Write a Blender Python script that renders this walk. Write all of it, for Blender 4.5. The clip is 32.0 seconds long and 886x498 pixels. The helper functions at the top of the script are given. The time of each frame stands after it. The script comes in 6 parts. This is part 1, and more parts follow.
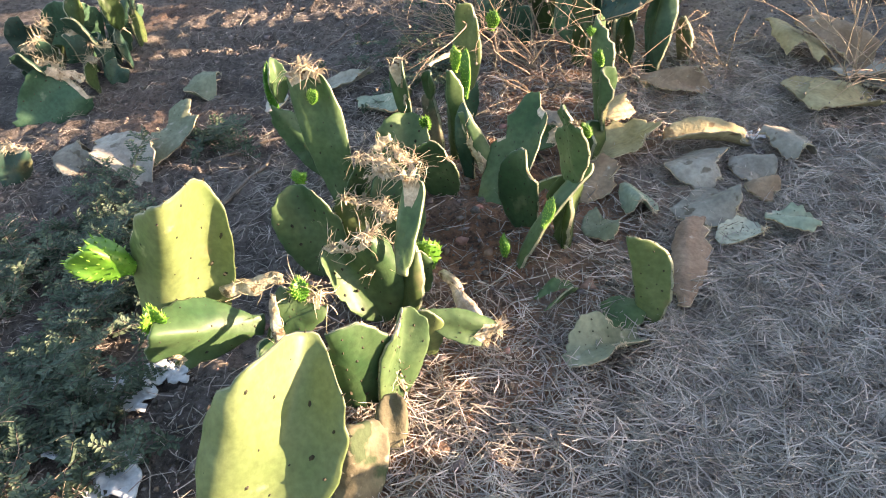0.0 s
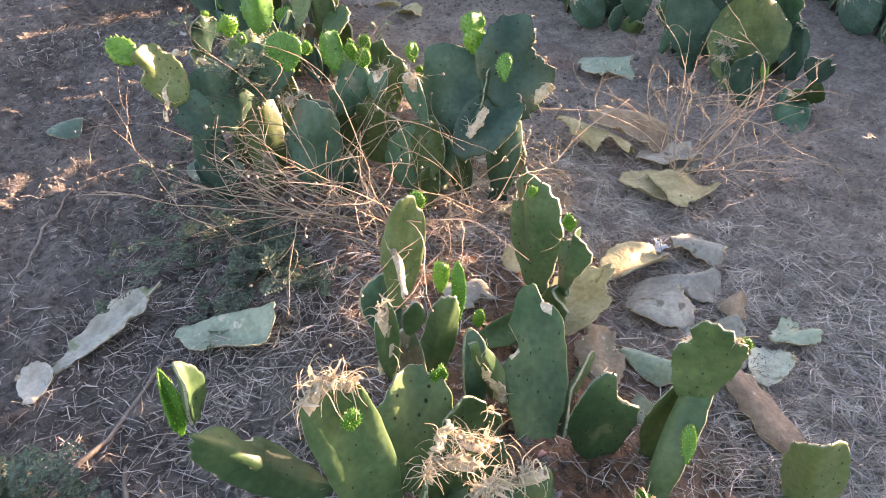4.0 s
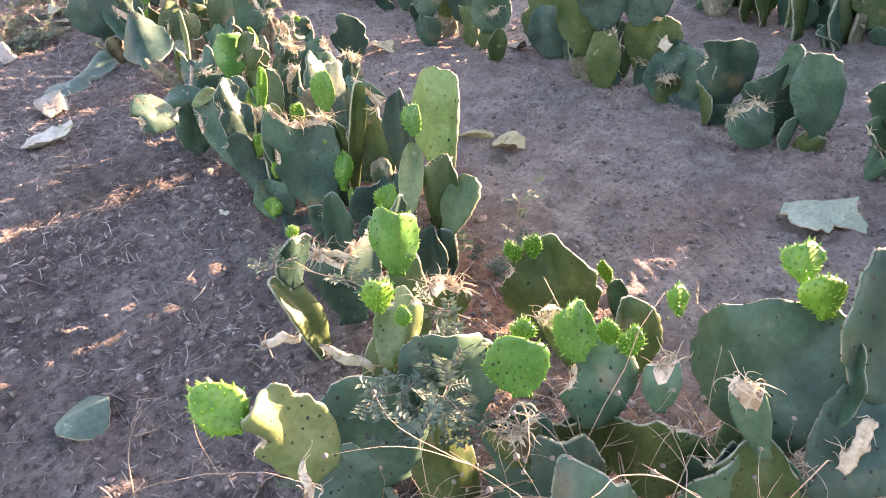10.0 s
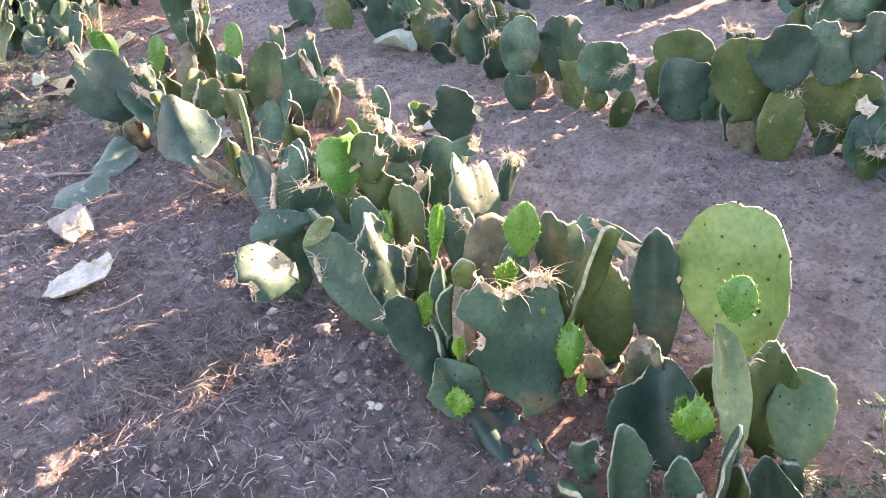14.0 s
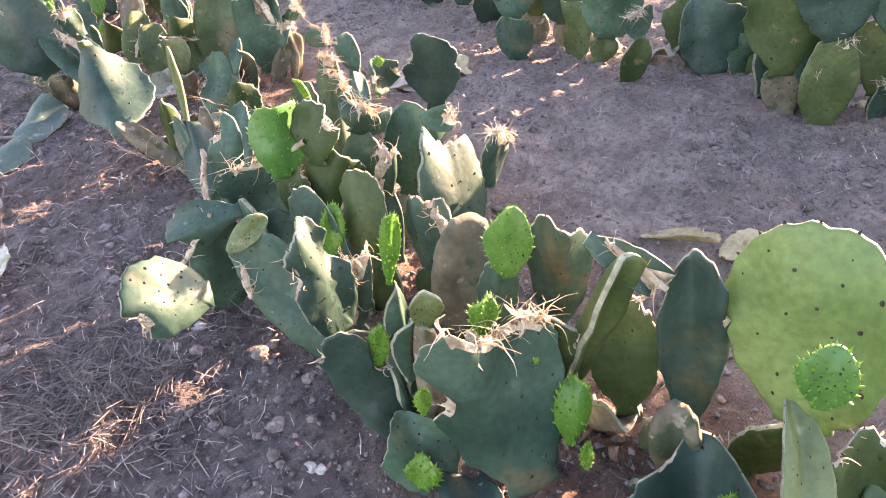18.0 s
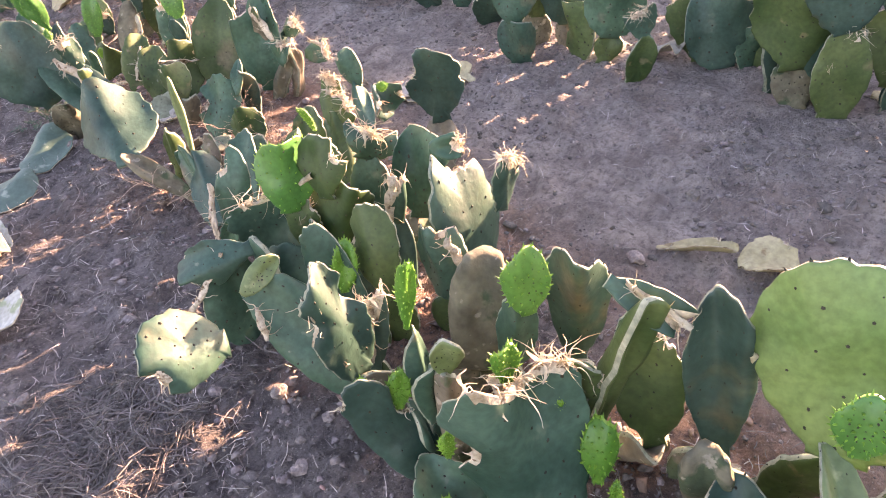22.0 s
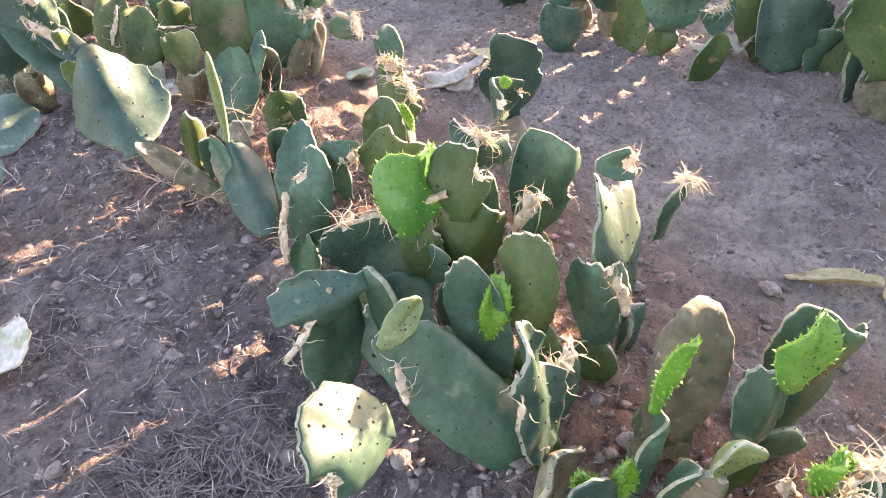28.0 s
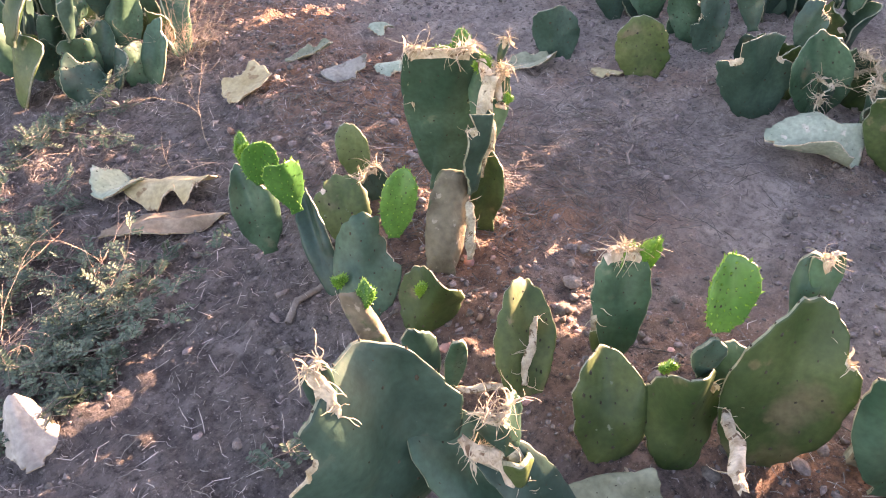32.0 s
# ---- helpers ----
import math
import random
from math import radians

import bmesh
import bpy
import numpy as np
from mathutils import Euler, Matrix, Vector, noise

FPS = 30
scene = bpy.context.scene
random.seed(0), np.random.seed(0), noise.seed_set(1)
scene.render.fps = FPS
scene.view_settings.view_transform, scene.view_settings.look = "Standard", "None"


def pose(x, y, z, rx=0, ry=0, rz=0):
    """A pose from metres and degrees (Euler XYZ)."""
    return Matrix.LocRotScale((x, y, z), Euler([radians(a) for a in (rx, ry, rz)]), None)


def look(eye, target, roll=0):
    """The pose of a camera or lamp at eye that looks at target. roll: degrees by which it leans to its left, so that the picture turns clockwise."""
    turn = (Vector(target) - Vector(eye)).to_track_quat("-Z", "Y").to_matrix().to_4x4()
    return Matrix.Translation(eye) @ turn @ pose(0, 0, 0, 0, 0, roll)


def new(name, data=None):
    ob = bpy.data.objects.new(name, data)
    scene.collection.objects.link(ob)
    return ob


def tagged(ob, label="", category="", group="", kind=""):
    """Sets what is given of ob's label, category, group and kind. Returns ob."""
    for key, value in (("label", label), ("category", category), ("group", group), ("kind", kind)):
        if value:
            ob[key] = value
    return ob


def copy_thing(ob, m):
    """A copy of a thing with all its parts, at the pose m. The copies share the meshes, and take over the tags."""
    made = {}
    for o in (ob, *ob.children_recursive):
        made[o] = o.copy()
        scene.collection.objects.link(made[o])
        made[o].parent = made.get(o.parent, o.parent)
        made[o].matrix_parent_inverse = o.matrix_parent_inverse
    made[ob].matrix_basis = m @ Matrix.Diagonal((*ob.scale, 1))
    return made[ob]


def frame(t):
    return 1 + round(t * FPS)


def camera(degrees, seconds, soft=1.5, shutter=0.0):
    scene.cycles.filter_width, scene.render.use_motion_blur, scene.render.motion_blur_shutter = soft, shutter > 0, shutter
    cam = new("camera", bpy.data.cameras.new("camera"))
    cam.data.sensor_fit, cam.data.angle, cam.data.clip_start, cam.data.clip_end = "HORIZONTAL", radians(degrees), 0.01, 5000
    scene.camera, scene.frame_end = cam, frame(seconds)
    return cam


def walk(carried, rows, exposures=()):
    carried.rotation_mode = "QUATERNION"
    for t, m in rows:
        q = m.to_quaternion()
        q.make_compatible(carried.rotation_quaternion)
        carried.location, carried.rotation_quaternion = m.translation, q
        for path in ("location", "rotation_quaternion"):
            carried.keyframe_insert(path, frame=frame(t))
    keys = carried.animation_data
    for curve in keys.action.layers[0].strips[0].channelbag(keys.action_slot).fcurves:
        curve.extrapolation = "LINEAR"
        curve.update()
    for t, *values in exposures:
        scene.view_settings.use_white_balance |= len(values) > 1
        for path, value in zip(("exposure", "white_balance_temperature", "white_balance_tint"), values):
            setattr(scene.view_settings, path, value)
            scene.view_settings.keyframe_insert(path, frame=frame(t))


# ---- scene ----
cam = camera(62.7, 32.0, soft=1.0)
METRES, EYE, TILT, LEAN, TURN = 8.0, 1.28, -37.7, 5.7, 0.0
ROWS = [
    (0.0, 0.0, 0.0, 0.0, 0.0, 0.0, -0.0),
    (0.5, -0.0272, 0.0444, 0.0245, 1.45, -2.29, -0.52),
    (1.0, -0.0417, 0.0673, 0.0424, -4.01, -4.6, 4.0),
    (1.5, -0.0732, 0.0896, 0.0633, -22.73, -6.02, 14.28),
    (2.0, -0.0832, 0.0988, 0.0717, -31.58, -7.3, 18.98),
    (2.5, -0.0889, 0.1023, 0.0774, -35.5, -6.78, 19.41),
    (3.0, -0.0992, 0.0991, 0.0804, -36.61, -4.89, 18.96),
    (3.5, -0.1043, 0.1018, 0.0826, -36.12, -3.63, 18.5),
    (5.5, -0.1062, 0.1064, 0.0938, -31.13, 1.15, 19.44),
    (6.0, -0.1085, 0.1081, 0.0959, -30.23, 2.36, 19.24),
    (6.5, -0.1096, 0.1123, 0.0991, -29.26, 3.64, 19.04),
    (7.0, -0.0883, 0.1346, 0.1153, -28.0, 4.88, 19.1),
    (7.5, -0.0768, 0.1527, 0.1259, -26.7, 5.13, 18.83),
    (8.0, -0.0744, 0.1645, 0.1322, -26.52, 4.48, 18.79),
    (8.5, -0.0731, 0.1976, 0.153, -28.33, 3.29, 19.94),
    (9.0, -0.0709, 0.2239, 0.1761, -31.57, 1.68, 22.08),
    (9.5, -0.0659, 0.2372, 0.187, -34.52, 0.79, 23.42),
    (10.0, -0.0683, 0.2369, 0.1906, -37.01, 0.5, 23.74),
    (10.5, -0.063, 0.2408, 0.1904, -38.93, -0.4, 24.22),
    (11.0, -0.0482, 0.277, 0.2077, -38.88, -0.84, 24.56),
    (11.5, -0.0492, 0.2987, 0.236, -38.1, -0.27, 24.41),
    (12.0, -0.0504, 0.3316, 0.2615, -39.23, 0.01, 24.52),
    (12.5, -0.0506, 0.3481, 0.2744, -41.06, -0.67, 25.76),
    (13.0, -0.0453, 0.3568, 0.2773, -41.9, -1.37, 26.9),
    (13.5, -0.0498, 0.3553, 0.2818, -41.04, -0.61, 27.36),
    (14.0, -0.0512, 0.3541, 0.2836, -40.04, 0.59, 27.42),
    (14.5, -0.052, 0.354, 0.2835, -39.68, 1.42, 27.39),
    (16.5, -0.0476, 0.3575, 0.2888, -39.87, 3.39, 27.49),
    (17.0, -0.0385, 0.3664, 0.2875, -40.33, 2.95, 27.01),
    (17.5, -0.0094, 0.3875, 0.2917, -40.26, -0.5, 27.4),
    (18.0, 0.0005, 0.3891, 0.2957, -40.07, -4.03, 27.59),
    (18.5, -0.0011, 0.3875, 0.294, -40.2, -6.76, 27.74),
    (19.0, 0.0006, 0.3858, 0.2956, -40.34, -7.9, 28.41),
    (19.5, 0.0025, 0.3863, 0.3003, -40.38, -7.52, 29.18),
    (20.0, 0.0028, 0.3857, 0.3018, -40.89, -6.76, 29.62),
    (20.5, 0.0057, 0.387, 0.3009, -41.72, -6.82, 29.87),
    (21.0, 0.0068, 0.3888, 0.3024, -41.6, -6.64, 29.99),
    (21.5, 0.0055, 0.3887, 0.3062, -40.49, -5.7, 30.18),
    (22.0, 0.0065, 0.389, 0.307, -39.5, -4.79, 30.55),
    (22.5, 0.0069, 0.389, 0.3059, -39.34, -4.71, 30.22),
    (23.0, 0.0052, 0.3902, 0.3067, -39.58, -5.4, 29.31),
    (23.5, 0.0054, 0.3901, 0.3049, -39.88, -7.12, 28.84),
    (24.0, 0.0066, 0.3921, 0.3014, -40.18, -9.29, 29.02),
    (24.5, 0.0067, 0.3934, 0.3018, -40.22, -10.66, 29.54),
    (26.5, 0.0003, 0.3878, 0.302, -40.16, -9.65, 28.82),
    (27.0, -0.0036, 0.3968, 0.3088, -42.19, -11.39, 29.49),
    (27.5, -0.0091, 0.4124, 0.3241, -46.58, -13.02, 30.37),
    (28.0, -0.0028, 0.4541, 0.348, -48.05, -11.01, 28.22),
    (28.5, 0.0109, 0.487, 0.3847, -45.64, -8.4, 26.35),
    (29.0, 0.0223, 0.5279, 0.4244, -42.19, -6.53, 26.0),
    (29.5, 0.0336, 0.5577, 0.453, -39.43, -4.69, 26.81),
    (30.0, 0.0604, 0.5922, 0.4796, -37.71, -3.99, 28.06),
    (30.5, 0.0648, 0.618, 0.4963, -37.78, -5.06, 28.46),
    (31.0, 0.0615, 0.6335, 0.5108, -39.51, -6.97, 27.5),
    (31.5, 0.0582, 0.6394, 0.5151, -40.69, -7.29, 25.99),
    (32.0, 0.0607, 0.6422, 0.5159, -40.66, -6.87, 24.75),
]
walk(cam, [(t, pose(0, 0, EYE, TILT, LEAN, TURN) @ pose(METRES * x, METRES * y, METRES * z, 90 + pitch, roll, yaw)) for t, x, y, z, yaw, pitch, roll in ROWS], exposures=[(0.0, 2.40, 6800, 19), (1.0, 2.5, 6950, 30), (2.0, 2.9, 7100, 30), (6.0, 2.95, 7150, 29), (9.0, 3.25, 7150, 36), (13.0, 3.58, 7050, 41), (17.0, 3.44, 7100, 43), (23.0, 3.40, 7400, 44), (28.0, 3.60, 7300, 39), (31.0, 3.30, 7400, 42)])

# ---- light ----
SUN_EL, SUN_AZ = 8.5, -6.0   # the sun stands low beyond the rows, towards +x
world = bpy.data.worlds.new("world")
scene.world = world
world.use_nodes = True
wn = world.node_tree.nodes
sky = wn.new("ShaderNodeTexSky")
sky.sky_type = "NISHITA"
sky.sun_disc = False
sky.sun_elevation = radians(SUN_EL)
sky.sun_rotation = radians(90 - SUN_AZ)
wn["Background"].inputs["Strength"].default_value = 0.115
world.node_tree.links.new(sky.outputs[0], wn["Background"].inputs["Color"])
sun_data = bpy.data.lights.new("sun", "SUN")
sun_data.energy, sun_data.angle, sun_data.color = 5.0, radians(0.5), (1.0, 0.76, 0.50)
sun = new("sun", sun_data)
a, e = radians(SUN_AZ), radians(SUN_EL)
sun.matrix_world = look((6 * math.cos(a), 6 * math.sin(a), 3), (6 * math.cos(a) - math.cos(a) * math.cos(e), 6 * math.sin(a) - math.sin(a) * math.cos(e), 3 - math.sin(e)))


# ---- materials ----
def material(name, low, high, scale=6.0, rough=0.6, bump=0.3, bump_scale=60.0, vary=0.15, spots=None, spot_scale=25.0, spot_cut=0.62, sheen=0.0, through_light=0.0, island=False, marks=(), gloss=0.5):
    """Two-scale mottled surface: low and high colours, optional spots of a third colour, fine relief."""
    m = bpy.data.materials.new(name)
    m.use_nodes = True
    nt = m.node_tree
    n, l = nt.nodes, nt.links
    b = n["Principled BSDF"]
    co = n.new("ShaderNodeTexCoord")
    big = n.new("ShaderNodeTexNoise")
    big.inputs["Scale"].default_value, big.inputs["Detail"].default_value = scale, 6
    info = n.new("ShaderNodeNewGeometry" if island else "ShaderNodeObjectInfo")
    rnd = info.outputs["Random Per Island" if island else "Random"]
    off = n.new("ShaderNodeVectorMath")
    off.operation = "ADD"
    l.new(co.outputs["Object"], off.inputs[0])
    if not island:
        mul = n.new("ShaderNodeMath")
        mul.operation = "MULTIPLY"
        mul.inputs[1].default_value = 37.0
        l.new(rnd, mul.inputs[0])
        l.new(mul.outputs[0], off.inputs[1])
    l.new(off.outputs[0], big.inputs["Vector"])
    ramp = n.new("ShaderNodeValToRGB")
    ramp.color_ramp.elements[0].position, ramp.color_ramp.elements[0].color = 0.32, (*low, 1)
    ramp.color_ramp.elements[1].position, ramp.color_ramp.elements[1].color = 0.68, (*high, 1)
    l.new(big.outputs["Fac"], ramp.inputs[0])
    colour = ramp.outputs[0]
    fine = n.new("ShaderNodeTexNoise")
    fine.inputs["Scale"].default_value, fine.inputs["Detail"].default_value = bump_scale, 4
    l.new(off.outputs[0], fine.inputs["Vector"])
    layers = [(spots, spot_scale, spot_cut, 0.06)] if spots else []
    for spots, spot_scale, spot_cut, soft_edge in layers + list(marks):
        sp = n.new("ShaderNodeTexNoise")
        sp.inputs["Scale"].default_value, sp.inputs["Detail"].default_value = spot_scale, 7
        l.new(off.outputs[0], sp.inputs["Vector"])
        sr = n.new("ShaderNodeMapRange")
        sr.inputs["From Min"].default_value, sr.inputs["From Max"].default_value = spot_cut, spot_cut + soft_edge
        l.new(sp.outputs["Fac"], sr.inputs["Value"])
        mx = n.new("ShaderNodeMix")
        mx.data_type = "RGBA"
        l.new(sr.outputs[0], mx.inputs["Factor"])
        l.new(colour, mx.inputs["A"])
        mx.inputs["B"].default_value = (*spots, 1)
        colour = mx.outputs["Result"]
    hsv = n.new("ShaderNodeHueSaturation")
    vr = n.new("ShaderNodeMapRange")
    vr.inputs["To Min"].default_value, vr.inputs["To Max"].default_value = 1 - vary, 1 + vary
    l.new(rnd, vr.inputs["Value"])
    l.new(vr.outputs[0], hsv.inputs["Value"])
    hr = n.new("ShaderNodeMapRange")
    hr.inputs["To Min"].default_value, hr.inputs["To Max"].default_value = 0.5 + vary * 0.08, 0.5 - vary * 0.08
    l.new(rnd, hr.inputs["Value"])
    l.new(hr.outputs[0], hsv.inputs["Hue"])
    fm = n.new("ShaderNodeMix")
    fm.data_type, fm.blend_type = "RGBA", "MULTIPLY"
    fm.inputs["Factor"].default_value = 0.5
    l.new(colour, fm.inputs["A"])
    fr = n.new("ShaderNodeMapRange")
    fr.inputs["From Min"].default_value, fr.inputs["From Max"].default_value = 0.3, 0.7
    fr.inputs["To Min"].default_value, fr.inputs["To Max"].default_value = 0.6, 1.3
    l.new(fine.outputs["Fac"], fr.inputs["Value"])
    l.new(fr.outputs[0], fm.inputs["B"])
    l.new(fm.outputs["Result"], hsv.inputs["Color"])
    l.new(hsv.outputs[0], b.inputs["Base Color"])
    b.inputs["Roughness"].default_value = rough
    b.inputs["Specular IOR Level"].default_value = gloss
    if sheen:
        b.inputs["Sheen Weight"].default_value = sheen
    bp = n.new("ShaderNodeBump")
    bp.inputs["Strength"].default_value, bp.inputs["Distance"].default_value = bump, 0.004
    l.new(fine.outputs["Fac"], bp.inputs["Height"])
    l.new(bp.outputs[0], b.inputs["Normal"])
    if through_light:
        tr = n.new("ShaderNodeBsdfTranslucent")
        l.new(hsv.outputs[0], tr.inputs["Color"])
        mixer = n.new("ShaderNodeMixShader")
        mixer.inputs[0].default_value = through_light
        l.new(b.outputs[0], mixer.inputs[1])
        l.new(tr.outputs[0], mixer.inputs[2])
        l.new(mixer.outputs[0], n["Material Output"].inputs["Surface"])
    return m


SCURF = [((0.15, 0.13, 0.075), 5.0, 0.62, 0.10), ((0.16, 0.20, 0.14), 30.0, 0.71, 0.05)]
SKIN = {
    "": material("cactus_skin", (0.016, 0.050, 0.032), (0.062, 0.124, 0.084), 7, 0.46, 0.22, 70, 0.34, (0.095, 0.135, 0.092), 14, 0.66, marks=SCURF, gloss=0.32),
    "olive": material("cactus_skin_olive", (0.026, 0.058, 0.016), (0.084, 0.120, 0.042), 7, 0.5, 0.22, 70, 0.26, (0.14, 0.13, 0.065), 16, 0.64, marks=SCURF, gloss=0.32),
    # fresh: yellow-green pads, lightened as if sun shone on and through them
    "fresh": material("cactus_skin_yellow_lit", (0.030, 0.076, 0.030), (0.096, 0.155, 0.068), 7, 0.46, 0.22, 70, 0.24, (0.15, 0.19, 0.095), 14, 0.66, marks=SCURF, gloss=0.32),
    # lime: a young pad's lighter green with its backlit glow painted in
    "lime": material("cactus_skin_lime_backlit", (0.115, 0.200, 0.055), (0.190, 0.275, 0.092), 6, 0.46, 0.14, 70, 0.08, (0.30, 0.32, 0.14), 16, 0.68, gloss=0.35),
    # pale: lighter pads, and sunlit pads whose sunshine is in the colour
    "pale": material("cactus_skin_pale_sunlit", (0.100, 0.148, 0.052), (0.168, 0.212, 0.090), 6, 0.46, 0.14, 70, 0.12, (0.32, 0.34, 0.16), 16, 0.66, marks=[((0.22, 0.20, 0.10), 9.0, 0.66, 0.08)], gloss=0.35),
}
# pale corky margin, with the backlit edge highlight painted into its colour
RIM = material("pad_rim_highlight", (0.15, 0.18, 0.12), (0.34, 0.34, 0.24), 30, 0.6, 0.3, 120, 0.2)
YOUNG = material("young_pad_skin", (0.034, 0.145, 0.026), (0.072, 0.212, 0.040), 9, 0.45, 0.1, 90, 0.15)
BUD = material("bud_skin", (0.052, 0.175, 0.016), (0.095, 0.245, 0.026), 20, 0.45, 0.1, 120, 0.2)
SPIKE = material("bud_leaflet", (0.12, 0.28, 0.03), (0.20, 0.37, 0.05), 30, 0.5, 0.05, 120, 0.1)
DRIED = material("dried_cactus_edge", (0.34, 0.26, 0.16), (0.68, 0.60, 0.46), 30, 0.85, 0.9, 140, 0.2, (0.18, 0.12, 0.07), 45, 0.58)
CORK = material("corky_stem", (0.105, 0.088, 0.055), (0.215, 0.19, 0.125), 14, 0.9, 1.0, 55, 0.2, (0.06, 0.085, 0.04), 11, 0.55, marks=[((0.30, 0.26, 0.19), 34.0, 0.62, 0.05)])
AREOLE = material("areole", (0.018, 0.022, 0.012), (0.060, 0.050, 0.030), 60, 0.8, 0.2, 200, 0.2)
FIBRE = material("dry_fibre", (0.46, 0.38, 0.26), (0.72, 0.63, 0.48), 20, 0.8, 0.2, 100, 0.2, through_light=0.25, island=True)
STRAW = material("dry_straw", (0.25, 0.215, 0.19), (0.58, 0.52, 0.46), 14, 0.85, 0.2, 100, 0.45, island=True)
# darker straw, for the patches further along the rows
DARKSTRAW = material("dark_straw", (0.10, 0.085, 0.076), (0.26, 0.22, 0.19), 14, 0.9, 0.2, 100, 0.4, island=True)
TWIG = material("dry_twig", (0.30, 0.21, 0.145), (0.50, 0.39, 0.29), 20, 0.85, 0.3, 120, 0.2)
DARKTWIG = material("grey_twig", (0.15, 0.12, 0.10), (0.27, 0.23, 0.19), 20, 0.85, 0.3, 120, 0.2)
LEAF = material("small_leaf", (0.060, 0.102, 0.066), (0.135, 0.185, 0.125), 10, 0.6, 0.1, 100, 0.35, through_light=0.2, island=True)
CLOD = material("soil_clod", (0.12, 0.098, 0.088), (0.25, 0.21, 0.188), 40, 0.95, 1.0, 160, 0.4, island=True)
REDSTONE = material("reddish_stone", (0.20, 0.115, 0.085), (0.40, 0.27, 0.21), 14, 0.9, 0.5, 120, 0.35, island=True)
STONE = material("stone_surface", (0.15, 0.122, 0.108), (0.29, 0.24, 0.208), 40, 0.95, 1.0, 160, 0.3)
RAG = material("white_scrap", (0.55, 0.57, 0.60), (0.78, 0.80, 0.82), 9, 0.6, 0.4, 80, 0.08)
FALLEN = {
    "white": material("dead_pad_white", (0.36, 0.34, 0.28), (0.58, 0.56, 0.49), 12, 0.9, 0.9, 70, 0.1, (0.30, 0.33, 0.20), 14, 0.6),
    "grey": material("dead_pad_grey", (0.24, 0.22, 0.19), (0.40, 0.38, 0.33), 14, 0.9, 0.9, 70, 0.2, (0.16, 0.14, 0.11), 22, 0.6),
    "tan": material("dead_pad_tan", (0.33, 0.27, 0.14), (0.50, 0.43, 0.26), 12, 0.85, 0.8, 70, 0.15, (0.24, 0.17, 0.09), 18, 0.6),
    "brown": material("dead_pad_brown", (0.21, 0.145, 0.10), (0.36, 0.27, 0.19), 12, 0.9, 0.9, 70, 0.15, (0.42, 0.38, 0.32), 24, 0.66),
    "pale": material("dead_pad_pale", (0.42, 0.43, 0.33), (0.58, 0.58, 0.47), 12, 0.85, 0.7, 70, 0.1, (0.25, 0.23, 0.15), 26, 0.62),
    "mint": material("dead_pad_mint", (0.22, 0.28, 0.20), (0.35, 0.40, 0.30), 10, 0.7, 0.5, 70, 0.12, (0.52, 0.48, 0.38), 22, 0.62),
    "olive": material("dead_pad_olive", (0.16, 0.18, 0.11), (0.27, 0.29, 0.20), 10, 0.8, 0.7, 70, 0.15, (0.40, 0.38, 0.31), 20, 0.62),
    "leaf": material("shed_pad_green", (0.055, 0.105, 0.075), (0.105, 0.165, 0.12), 8, 0.5, 0.2, 80, 0.1, (0.26, 0.31, 0.24), 16, 0.64),
}


ROW_X, ROW_Y, DIR_X, DIR_Y = -0.15, 1.7, 0.287, 0.958   # a point of the near row and its direction


